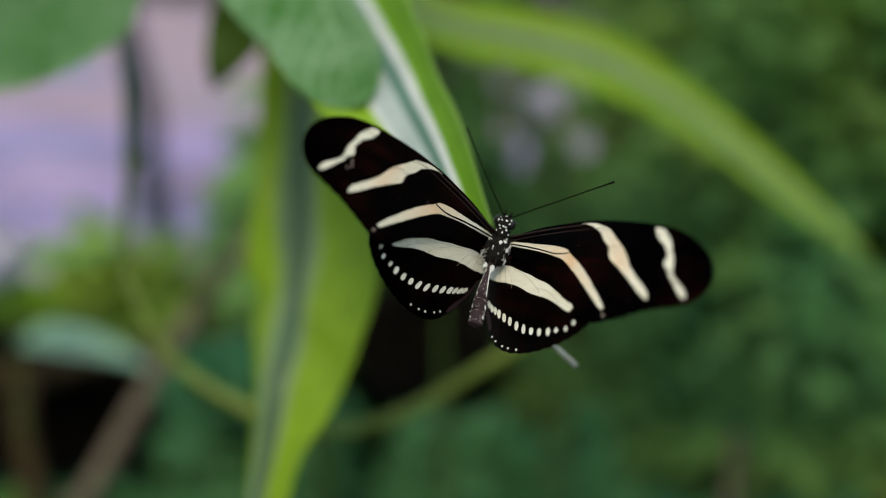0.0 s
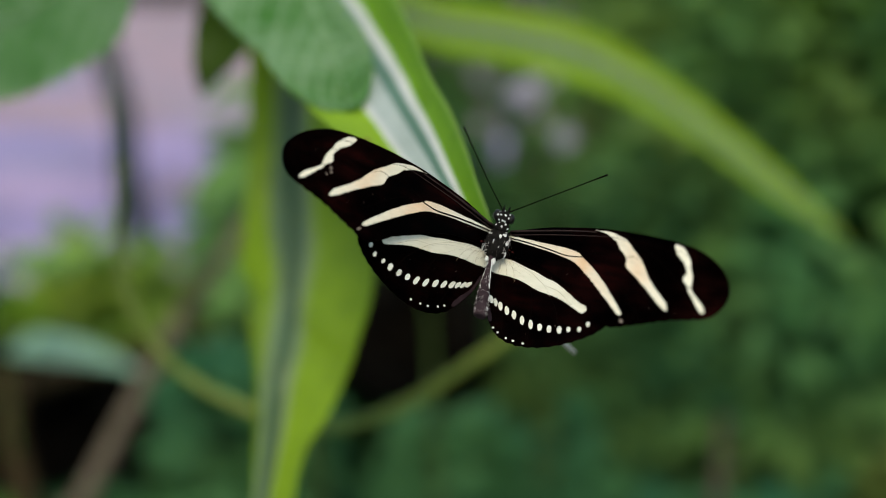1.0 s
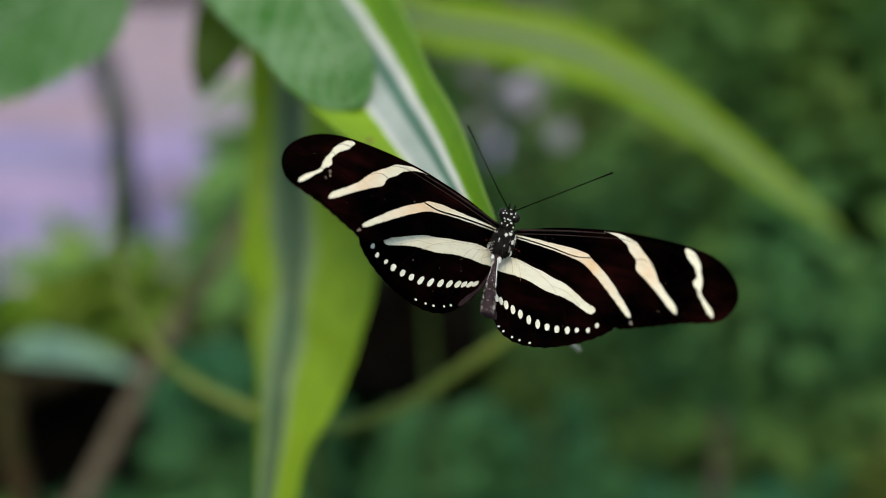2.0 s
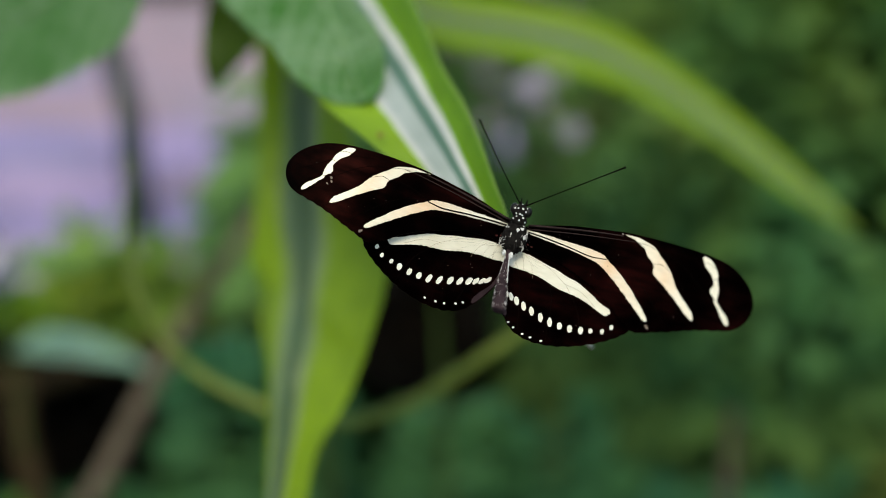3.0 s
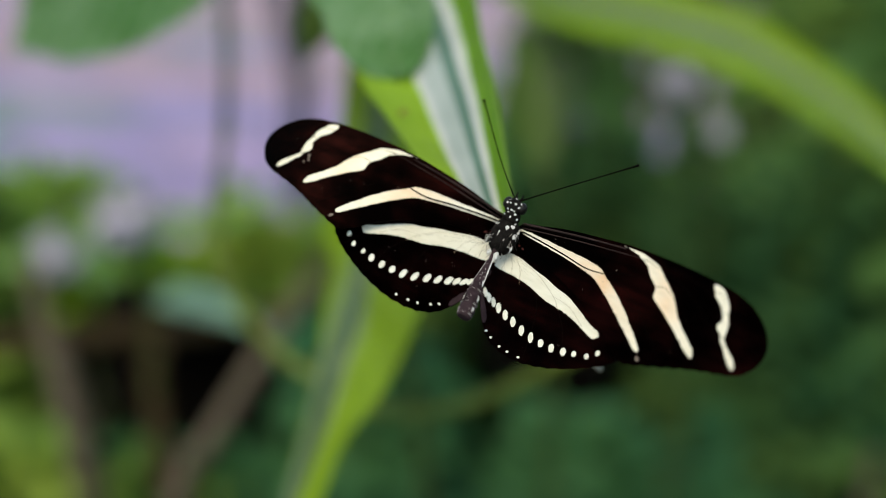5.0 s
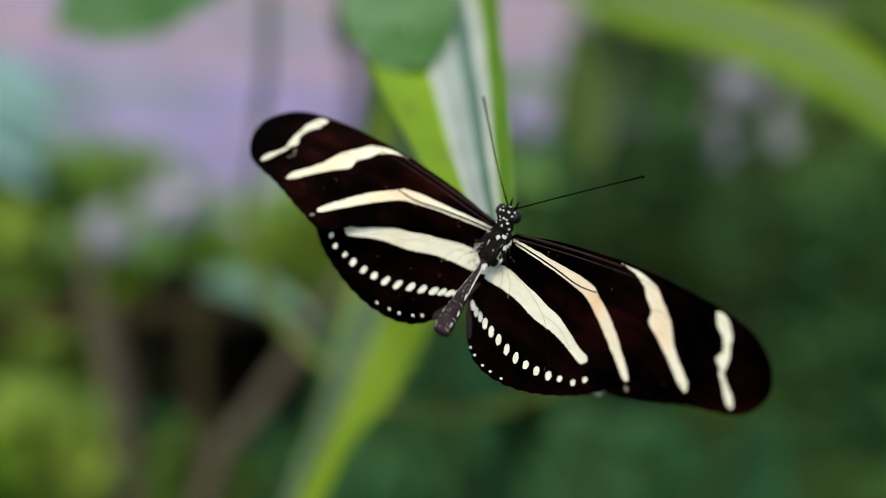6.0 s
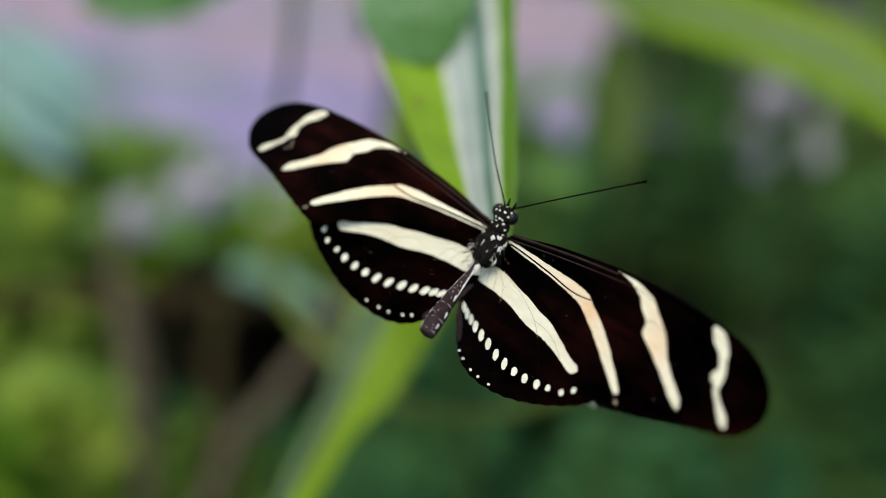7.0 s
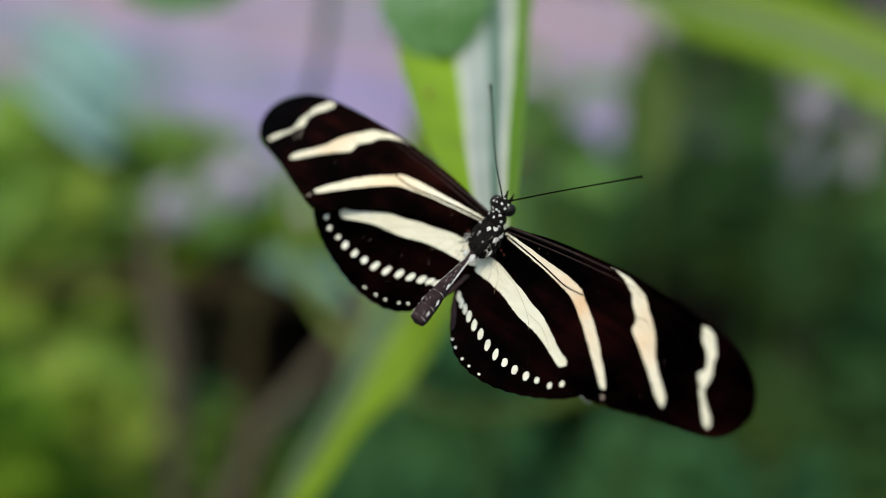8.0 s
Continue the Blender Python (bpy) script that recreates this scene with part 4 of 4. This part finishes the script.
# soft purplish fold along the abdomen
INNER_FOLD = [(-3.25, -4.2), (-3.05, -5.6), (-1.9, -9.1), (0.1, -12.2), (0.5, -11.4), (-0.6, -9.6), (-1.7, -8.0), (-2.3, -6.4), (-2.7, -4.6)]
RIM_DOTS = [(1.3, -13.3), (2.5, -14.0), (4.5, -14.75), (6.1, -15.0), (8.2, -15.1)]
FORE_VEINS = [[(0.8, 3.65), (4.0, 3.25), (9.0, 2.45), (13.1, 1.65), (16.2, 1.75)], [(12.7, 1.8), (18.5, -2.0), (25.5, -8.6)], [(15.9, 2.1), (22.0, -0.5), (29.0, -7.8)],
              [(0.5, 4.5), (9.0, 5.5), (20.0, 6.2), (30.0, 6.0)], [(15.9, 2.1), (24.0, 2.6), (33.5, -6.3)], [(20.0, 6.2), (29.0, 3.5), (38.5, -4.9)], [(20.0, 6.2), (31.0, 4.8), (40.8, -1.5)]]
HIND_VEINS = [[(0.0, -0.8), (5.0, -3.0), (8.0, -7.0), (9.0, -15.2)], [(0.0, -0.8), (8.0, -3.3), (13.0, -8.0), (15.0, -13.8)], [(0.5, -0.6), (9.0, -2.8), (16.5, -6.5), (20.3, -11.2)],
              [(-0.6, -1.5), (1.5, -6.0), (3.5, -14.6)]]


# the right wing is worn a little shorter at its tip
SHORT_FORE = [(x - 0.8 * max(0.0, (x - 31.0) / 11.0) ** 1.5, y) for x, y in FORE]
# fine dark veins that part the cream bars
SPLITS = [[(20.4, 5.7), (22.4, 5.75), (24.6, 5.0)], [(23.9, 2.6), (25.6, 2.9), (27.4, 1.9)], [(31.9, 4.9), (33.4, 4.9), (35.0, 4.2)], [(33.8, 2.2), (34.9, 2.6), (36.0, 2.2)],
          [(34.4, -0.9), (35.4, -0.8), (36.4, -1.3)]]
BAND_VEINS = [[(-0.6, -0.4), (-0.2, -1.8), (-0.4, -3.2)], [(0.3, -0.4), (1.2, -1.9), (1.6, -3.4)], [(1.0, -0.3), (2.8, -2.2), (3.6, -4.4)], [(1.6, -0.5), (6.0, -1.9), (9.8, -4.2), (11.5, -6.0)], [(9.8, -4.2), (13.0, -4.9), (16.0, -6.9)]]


def ellipse(x, y, a, b_, turn, n=14):
    c_, s_ = math.cos(turn), math.sin(turn)
    return [(x + a * math.cos(k) * c_ - b_ * math.sin(k) * s_, y + a * math.cos(k) * s_ + b_ * math.sin(k) * c_) for k in (2 * math.pi * i / n for i in range(n))]


def ragged(points, n, amount, seed, inset=0.0):
    """A smooth outline with the slightly uneven edge of wing scales."""
    out, c_ = [], loop_spline(points, n)
    for i, p in enumerate(c_):
        d = noise.noise_vector(Vector((p[0] * 3.1, p[1] * 3.1, seed))) * amount
        t = Vector(c_[(i + 1) % len(c_)] - c_[i - 1]).normalized()
        k = inset * (0.4 + 0.6 * min(1.0, max(0.0, (p[0] - 9.0) / 6.0)))
        out.append((p[0] + d.x + t.y * k, p[1] + d.y - t.x * k))
    return out


def scalloped(points, n, y_from):
    """The wing's outline, finely waved along its outer margin."""
    out = []
    for i, p in enumerate(loop_spline(points, n)):
        k = 0.10 * math.sin(i * 1.9) if p[1] < y_from else 0.0
        out.append((p[0], p[1] + k))
    return out


def vein_part(points, side, parent, r, lift):
    c_ = [(side * p[0] * MM, p[1] * MM, (camber(p[0]) + lift) * MM) for p in spline([(*q, 0) for q in points], 14)]
    part("vein", tube(c_, [r * MM, r * MM * 0.6], 20, 5), vein_mat, parent)


# line of the abdomen and its thickness along it, from the thorax to the tip
AB_LINE = [(-0.25, -1.0, 1.3), (-0.1, -2.6, 1.9), (0.3, -5.2, 3.2), (0.9, -8.4, 5.0), (1.6, -11.4, 6.6), (2.1, -13.7, 7.7), (2.2, -14.5, 7.95)]
AB_R = [0.55, 0.46, 0.42, 0.46, 0.56, 0.72, 0.92, 1.08, 1.20, 1.28, 1.28, 1.22, 1.06, 0.30]
AB_STEPS = 84
RING = 12


def make_butterfly():
    top = thing("butterfly", "black butterfly with cream stripes and dotted hindwings, wings spread", "butterfly", at=BUTTERFLY)
    wings = []
    for side, tag in ((1, "right"), (-1, "left")):
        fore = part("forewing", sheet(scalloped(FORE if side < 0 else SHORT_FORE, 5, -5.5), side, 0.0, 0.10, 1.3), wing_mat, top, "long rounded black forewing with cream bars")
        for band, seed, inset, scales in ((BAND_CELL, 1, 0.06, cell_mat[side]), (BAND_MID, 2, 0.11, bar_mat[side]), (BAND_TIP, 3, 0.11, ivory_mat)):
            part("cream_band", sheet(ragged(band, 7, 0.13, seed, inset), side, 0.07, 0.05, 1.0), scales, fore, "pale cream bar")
        if side > 0:
            # the lens keeps its focus on this bar
            seat = Vector((8.0, 2.6, float(camber(8.0)))) * MM
            bar = fore.children[0]
            bar.data.transform(Matrix.Translation(-seat))
            bar.location = seat
            cam.data.dof.focus_object = bar
        part("pale_spot", sheet(ellipse(25.6, -8.2, 0.42, 0.24, -0.8), side, 0.07, 0.05, 0.5), worn_mat, fore)
        if side < 0:
            for x, y, r in ((34.0, -0.7, 0.34), (33.7, -1.4, 0.26), (34.3, -2.0, 0.20)):
                part("pale_fleck", sheet(ragged(ellipse(x, y, r, r * 0.6, 0.9, 8), 2, 0.16, x), side, 0.06, 0.04, 0.3), worn_mat, fore)
        for k, v in enumerate(FORE_VEINS):
            vein_part(v, side, fore, *((0.15 if side > 0 else 0.19, 0.11) if k == 0 else (0.04, 0.03)))
        for x, y in ((1.2, 1.35), (2.0, 1.05)):
            part("red_spot", sheet(ellipse(x, y, 0.26, 0.13, -0.35, 10), side, 0.06, 0.04, 0.4), red_mat, fore)
        c_ = [(side * p[0] * MM, p[1] * MM, (camber(p[0]) + 0.05) * MM) for p in spline([(0.5, 4.9, 0), (6.0, 5.5, 0), (12.0, 6.1, 0), (18.0, 6.5, 0)], 14)]
        part("vein", tube(c_, [0.22 * MM, 0.2 * MM, 0.1 * MM], 20, 6), rib_mat, fore)
        c_ = [(side * p[0] * MM, p[1] * MM, (camber(p[0]) + 0.03) * MM) for p in spline([(0.6, 4.2, 0), (6.0, 4.75, 0), (12.0, 5.3, 0), (22.0, 6.0, 0)], 14)]
        part("vein", tube(c_, [0.10 * MM, 0.12 * MM, 0.05 * MM], 20, 6), rib_mat, fore)
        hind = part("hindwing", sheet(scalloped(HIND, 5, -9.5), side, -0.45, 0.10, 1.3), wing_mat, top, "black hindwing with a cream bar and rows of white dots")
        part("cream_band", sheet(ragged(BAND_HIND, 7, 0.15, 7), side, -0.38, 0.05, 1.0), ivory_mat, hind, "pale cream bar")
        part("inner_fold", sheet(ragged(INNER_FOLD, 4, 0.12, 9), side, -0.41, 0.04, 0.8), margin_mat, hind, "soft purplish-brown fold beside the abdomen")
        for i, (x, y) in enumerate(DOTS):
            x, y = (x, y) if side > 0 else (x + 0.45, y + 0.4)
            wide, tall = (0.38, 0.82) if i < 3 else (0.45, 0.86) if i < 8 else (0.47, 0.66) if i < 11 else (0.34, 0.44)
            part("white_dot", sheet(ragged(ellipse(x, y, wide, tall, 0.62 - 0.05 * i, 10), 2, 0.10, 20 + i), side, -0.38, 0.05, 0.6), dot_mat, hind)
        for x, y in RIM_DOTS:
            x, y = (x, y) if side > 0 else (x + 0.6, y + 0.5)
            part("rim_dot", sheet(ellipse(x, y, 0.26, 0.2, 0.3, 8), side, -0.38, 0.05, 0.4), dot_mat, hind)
        for v in HIND_VEINS:
            c_ = [(side * p[0] * MM, p[1] * MM, (camber(p[0]) - 0.422) * MM) for p in spline([(*q, 0) for q in v], 14)]
            part("vein", tube(c_, [0.05 * MM, 0.04 * MM], 20, 5), vein_mat, hind)
        for v in BAND_VEINS:
            c_ = [(side * p[0] * MM, p[1] * MM, (camber(p[0]) - 0.372) * MM) for p in spline([(*q, 0) for q in v], 14)]
            part("vein", tube(c_, [0.022 * MM, 0.032 * MM], 20, 5), band_vein_mat, hind)
        for v in SPLITS:
            vein_part(v, side, fore, 0.055, 0.06)
        rnd = random.Random(40 + side)
        for wing, outline, lift in ((fore, FORE, 0.05), (hind, HIND, -0.40)):
            bm = bmesh.new()
            poly = [(float(p[0]), float(p[1])) for p in outline]
            for _ in range(24):
                x, y = rnd.uniform(2, 40), rnd.uniform(-14, 6)
                if not inside((x, y), poly) or (wing is hind and x > 15):
                    continue
                r, ln, a = rnd.uniform(0.02, 0.045), rnd.uniform(1.0, 5.0), rnd.uniform(-0.9, -0.2)
                ring = [bm.verts.new((side * (x + r * ln * math.cos(k) * math.cos(a) - r * math.sin(k) * math.sin(a)) * MM,
                                      (y + r * ln * math.cos(k) * math.sin(a) + r * math.sin(k) * math.cos(a)) * MM, (camber(x) + lift + 0.03) * MM)) for k in np.linspace(0, 2 * math.pi, 7)[:-1]]
                bm.faces.new(ring if side > 0 else ring[::-1])
            tagged(part("worn_scales", bm, worn_mat, wing), kind="stuff")
        wings.append((side, fore, hind))

    def ball(name, c_, r, mat, rot=(0, 0, 0), lumps=0.0):
        bm = bmesh.new()
        bmesh.ops.create_icosphere(bm, subdivisions=4, radius=1.0)
        m = Matrix.Translation(Vector(c_) * MM) @ Euler([radians(a) for a in rot]).to_matrix().to_4x4() @ Matrix.Diagonal((r[0] * MM, r[1] * MM, r[2] * MM, 1))
        for v in bm.verts:
            v.co *= 1 + lumps * noise.noise(v.co * 5)
            v.co = m @ v.co
        return part(name, bm, mat, top)

    thorax = ball("thorax", (-0.2, 1.5, 1.2), (2.3, 3.2, 1.9), body_mat, (8, 0, 5), 0.10)
    head = ball("head", (-0.8, 6.2, 2.6), (1.55, 1.45, 1.45), body_mat, (10, 0, 5), 0.08)
    collar = ball("prothorax", (-0.5, 4.6, 2.1), (1.45, 1.3, 1.3), body_mat, (10, 0, 5), 0.10)
    for s in (-1, 1):
        ball("eye", (-0.8 + s * 1.3, 6.5, 2.6), (0.8, 1.0, 1.0), eye_mat)
    bm = tube(AB_LINE, AB_R, AB_STEPS, 20)
    axis = spline(AB_LINE, AB_STEPS)
    bm.verts.ensure_lookup_table()
    for k, v in enumerate(bm.verts):
        i = k // 20
        nip = 0.05 * (abs(math.sin(math.pi * i / RING)) ** 0.5) - 0.05
        c_ = Vector(axis[i])
        v.co = (c_ + (v.co - c_) * (1 + nip)) * MM
    ab = part("abdomen", bm, belly_mat, top, "dark slender abdomen with pale flecks")
    return top, wings, thorax, head, collar, ab


butterfly, wings, thorax, head, collar, abdomen = make_butterfly()


def on_body(ob, direction, size, name="white_spot", stretch=1.0, mat=None):
    """A small patch of scales on a rounded body part, met from outside along a direction."""
    d = Vector(direction).normalized()
    cs = [v.co for v in ob.data.vertices]
    mid = sum(cs, Vector()) / len(cs)
    best = max(ob.data.vertices, key=lambda v: (v.co - mid).normalized().dot(d))
    n = best.normal
    t = n.orthogonal().normalized() if abs(n.y) > 0.95 else n.cross(Vector((1, 0, 0))).normalized()
    s_ = n.cross(t)
    bm = bmesh.new()
    ring = [bm.verts.new(best.co + (t * math.cos(a) * size * stretch + s_ * math.sin(a) * size) * (1 + 0.7 * noise.noise(Vector((math.cos(a), math.sin(a), size * 31 + d.x * 7)) * 1.6)) * MM + n * 0.03 * MM) for a in (2 * math.pi * k / 11 for k in range(11))]
    c_ = bm.verts.new(best.co + n * 0.14 * MM)
    for a, b_ in zip(ring, ring[1:] + ring[:1]):
        bm.faces.new((a, b_, c_))
    return part(name, bm, mat or spot_mat, ob)


for x, y, z, r, k in ((0.45, 0.80, 0.85, 0.30, 1.2), (0.08, 0.42, 1, 0.27, 1.4), (0.95, 0.30, 0.6, 0.34, 1.5), (-0.85, 0.55, 0.65, 0.22, 1.3), (-0.40, 0.02, 1, 0.10, 2.8),
                      (1.0, 0.65, 0.5, 0.18, 1.2), (-0.25, 1.25, 0.6, 0.16, 1.1), (0.5, 1.2, 0.65, 0.18, 1.0)):
    on_body(thorax, (x, y, z), r, stretch=k)
for x, y, z, r, k in ((-0.35, -0.30, -0.8, 0.10, 2.0), (0.35, -0.62, 0.9, 0.10, 2.2), (-0.75, -0.5, 0.8, 0.09, 2.4)):
    on_body(thorax, (x, y, abs(z)), r, "grey_mark", k, hair_mat)
for x, y, z, r in ((-0.5, 0.3, 1, 0.20), (0.45, 0.35, 1, 0.24), (0.0, -0.3, 1, 0.18), (0.9, -0.1, 0.6, 0.2), (-0.9, -0.1, 0.6, 0.18)):
    on_body(collar, (x, y, z), r)
for x, y, z, r in ((-0.28, 0.05, 1, 0.17), (0.30, 0.15, 1, 0.2), (-0.5, -0.8, 0.8, 0.2), (0.45, -0.75, 0.9, 0.2), (0.0, 0.9, 0.8, 0.16), (-0.7, 0.5, 0.6, 0.2), (0.7, 0.5, 0.6, 0.2), (0.0, -0.7, 1.0, 0.2), (0.75, -0.1, 0.7, 0.2), (-0.75, -0.1, 0.7, 0.2)):
    on_body(head, (x, y, z), r)
for k in (-1, 1):
    part("palp", tube([Vector((-0.8 + 0.35 * k, 7.3, 2.5)) * MM, Vector((-0.85 + 0.5 * k, 8.0, 2.6)) * MM, Vector((-0.9 + 0.55 * k, 8.7, 3.1)) * MM], [0.3 * MM, 0.22 * MM, 0.08 * MM], 10, 6), body_mat, head)
    for j, (y0, y1, z0) in enumerate(((3.4, 2.2, 1.7), (0.6, -0.9, 1.6))):
        x0 = -0.2 + k * (1.75 + 0.2 * j)
        part("white_spot", tube([Vector((x0, y0, z0)) * MM, Vector((x0 + 0.25 * k, (y0 + y1) / 2, z0 + 0.25)) * MM, Vector((x0 + 0.1 * k, y1, z0)) * MM], [0.05 * MM, 0.16 * MM, 0.04 * MM], 8, 6), spot_mat, thorax)
# pale rings and side spots on the abdomen, a cream stripe and white tufts at its base
ab_axis = [Vector(p) for p in spline(AB_LINE, AB_STEPS)]
rnd = random.Random(17)


def on_abdomen(i, turn, lift=1.0):
    """A place on the abdomen's skin: a step along it and an angle from its top, positive to its right."""
    d = (ab_axis[i + 1] - ab_axis[i - 1]).normalized()
    side_ = Vector((0, 0, 1)).cross(d).normalized()
    r = float(np.interp(i / AB_STEPS, np.linspace(0, 1, len(AB_R)), AB_R))
    return (ab_axis[i] + (side_ * math.sin(turn) + d.cross(side_) * math.cos(turn)) * r * lift) * MM


for i in range(2 * RING, AB_STEPS - 2, RING):
    for a0, a1, w in ((-1.5, -0.75, 0.07), (0.5, 1.55, 0.10), (-0.35, 0.15, 0.035)):
        a0, a1 = a0 + rnd.uniform(-0.15, 0.15), a1 + rnd.uniform(-0.15, 0.15)
        part("pale_ring", tube([on_abdomen(i, a0), on_abdomen(i, (a0 + a1) / 2, 1.01), on_abdomen(i, a1)], [0.02 * MM, w * MM, 0.02 * MM], 10, 5), hair_mat, abdomen)
    for turn, w in ((0.95, 0.20), (-0.95, 0.13)):
        turn += rnd.uniform(-0.12, 0.12)
        k = max(2, i - RING // 2 + rnd.choice((-1, 0, 1)))
        part("pale_fleck", tube([on_abdomen(k - 2, turn, 0.99), on_abdomen(k, turn + 0.08, 1.0), on_abdomen(min(k + 3, AB_STEPS - 1), turn + 0.16, 0.99)], [0.04 * MM, w * MM, 0.03 * MM], 8, 6), spot_mat if w > 0.15 else hair_mat, abdomen)
    for _ in range(4):
        k, turn = i - rnd.randint(2, RING - 2), rnd.uniform(-1.3, 1.3)
        part("pale_fleck", tube([on_abdomen(k, turn), on_abdomen(k + 1, turn + 0.05, 1.01), on_abdomen(k + 2, turn + 0.12)], [0.02 * MM, rnd.uniform(0.03, 0.06) * MM, 0.01 * MM], 5, 5), hair_mat, abdomen)
for k, w in ((-1, 0.05), (1, 0.13)):
    line = [on_abdomen(i, k * 1.15, 1.0) for i in range(8, 44, 5)]
    part("pale_stripe", tube(line, [w * 1.2 * MM, w * MM, w * MM, w * 0.3 * MM], 24, 6), hair_mat if k < 0 else spot_mat, abdomen)
for x, y, z, r in ((0.42, -2.3, 2.15, 0.55), (-0.95, -2.1, 1.95, 0.42)):
    bm = bmesh.new()
    bmesh.ops.create_icosphere(bm, subdivisions=3, radius=1.0)
    for v in bm.verts:
        v.co = (Vector((x, y, z)) + Vector((v.co.x * 0.8, v.co.y * 1.2, v.co.z * 0.6)) * r * (1 + 0.5 * noise.noise(v.co * 2.6 + Vector((x, 0, 0))))) * MM
    part("white_tuft", bm, spot_mat, butterfly)
# grey curls of hair at the wing roots
for i in range(16):
    k = 1 if i % 2 else -1
    p0 = Vector((-0.2 + k * rnd.uniform(1.0, 2.1), rnd.uniform(-1.6, 2.4), rnd.uniform(2.1, 2.7)))
    p1 = p0 + Vector((k * rnd.uniform(0.2, 0.6), rnd.uniform(-0.6, 0.2), rnd.uniform(0.1, 0.4)))
    p2 = p1 + Vector((k * rnd.uniform(-0.3, 0.5), rnd.uniform(-0.9, -0.3), rnd.uniform(-0.4, 0.1)))
    part("hair_curl", tube([p0 * MM, p1 * MM, p2 * MM], [0.05 * MM, 0.06 * MM, 0.02 * MM], 8, 5), hair_mat, butterfly)
# fine hair on the thorax and at the wing roots
rnd = random.Random(11)
bm = bmesh.new()
for i in range(40):
    a, y = rnd.uniform(-1.5, 1.5), rnd.uniform(-2.4, 4.6)
    n_ = Vector((math.sin(a), 0, math.cos(a)))
    p0 = Vector((-0.2, y, 1.2)) + Vector((n_.x * 2.1, 0, n_.z * 1.9)) * math.sqrt(max(0.05, 1 - ((y - 1.4) / 3.9) ** 2))
    p2 = p0 + n_ * rnd.uniform(0.4, 1.1) + Vector((rnd.uniform(-0.5, 0.5), rnd.uniform(-1.5, -0.2), rnd.uniform(-0.2, 0.3)))
    tube([p0 * MM, ((p0 + p2) / 2 + n_ * 0.25) * MM, p2 * MM], [0.03 * MM, 0.024 * MM, 0.01 * MM], 4, 3, bm)
tagged(part("fur", bm, fur_mat, butterfly), kind="stuff")
for tip, mid in (((14.1, 19.3, 7.2), (5.5, 11.8, 5.6)), ((-14.2, 20.4, 3.6), (-6.5, 12.2, 4.0))):
    s = 1 if tip[0] > 0 else -1
    bm = tube([Vector((-0.8 + 0.5 * s, 7.3, 3.3)) * MM, Vector(mid) * MM, Vector(tip) * MM * 0.93 + Vector(mid) * MM * 0.07, Vector(tip) * MM],
              [0.13 * MM, 0.10 * MM, 0.095 * MM, 0.095 * MM, 0.11 * MM, 0.16 * MM, 0.26 * MM, 0.20 * MM], 40, 6)
    part("antenna", bm, vein_mat, butterfly, "thin black clubbed antenna")
for s in (-1, 1):
    for k, y in enumerate((3.2, 1.4, -0.4)):
        bm = tube([Vector((s * 0.9, y, -0.4)) * MM, Vector((s * 2.0, y + 0.4, -1.8)) * MM, Vector((s * 0.5 - 0.6, y + 0.6 * (1 - k), -8.2)) * MM], [0.2 * MM, 0.14 * MM, 0.1 * MM], 12, 5)
        part("leg", bm, vein_mat, butterfly)


# ---------------------------------------------------------------- movement
def motions():
    # seconds, how far the left and the right wings are raised, degrees
    beat = [(0.0, 49.0, 45.5), (0.5, 31.5, 30.7), (1.0, 33.9, 28.9), (1.5, 31.6, 26.9), (1.7, 31.4, 26.7), (2.8, 14.6, 15.8), (3.0, 14.2, 15.5), (3.5, 11.9, 12.4), (4.0, 13.6, 11.7), (4.5, 12.3, 11.2),
            (5.0, 11.3, 12.0), (6.5, 9.9, 13.4), (7.0, 8.8, 13.3), (7.5, 7.7, 12.1), (8.0, 6.6, 11.6)]
    for side, fore, hind in wings:
        sweep, pitch = (2.3, 12.3) if side > 0 else (2.3, -0.4)
        rows = []
        for t, left, right in beat:
            up = right if side > 0 else -left
            rows.append((t, pose(side * 1.5 * MM, 0, 0, 0, -up, 0) @ pose(0, 0, 0, 0, 0, sweep) @ pose(0, 0, 0, pitch, 0, 0)))
        walk(fore, rows)
        seat = pose(0, 0, 0) if side > 0 else pose(-1.5 * MM, 0.0, 0, 8.0, 0, 0)
        walk(hind, [(t, m @ seat) for t, m in rows])


motions()
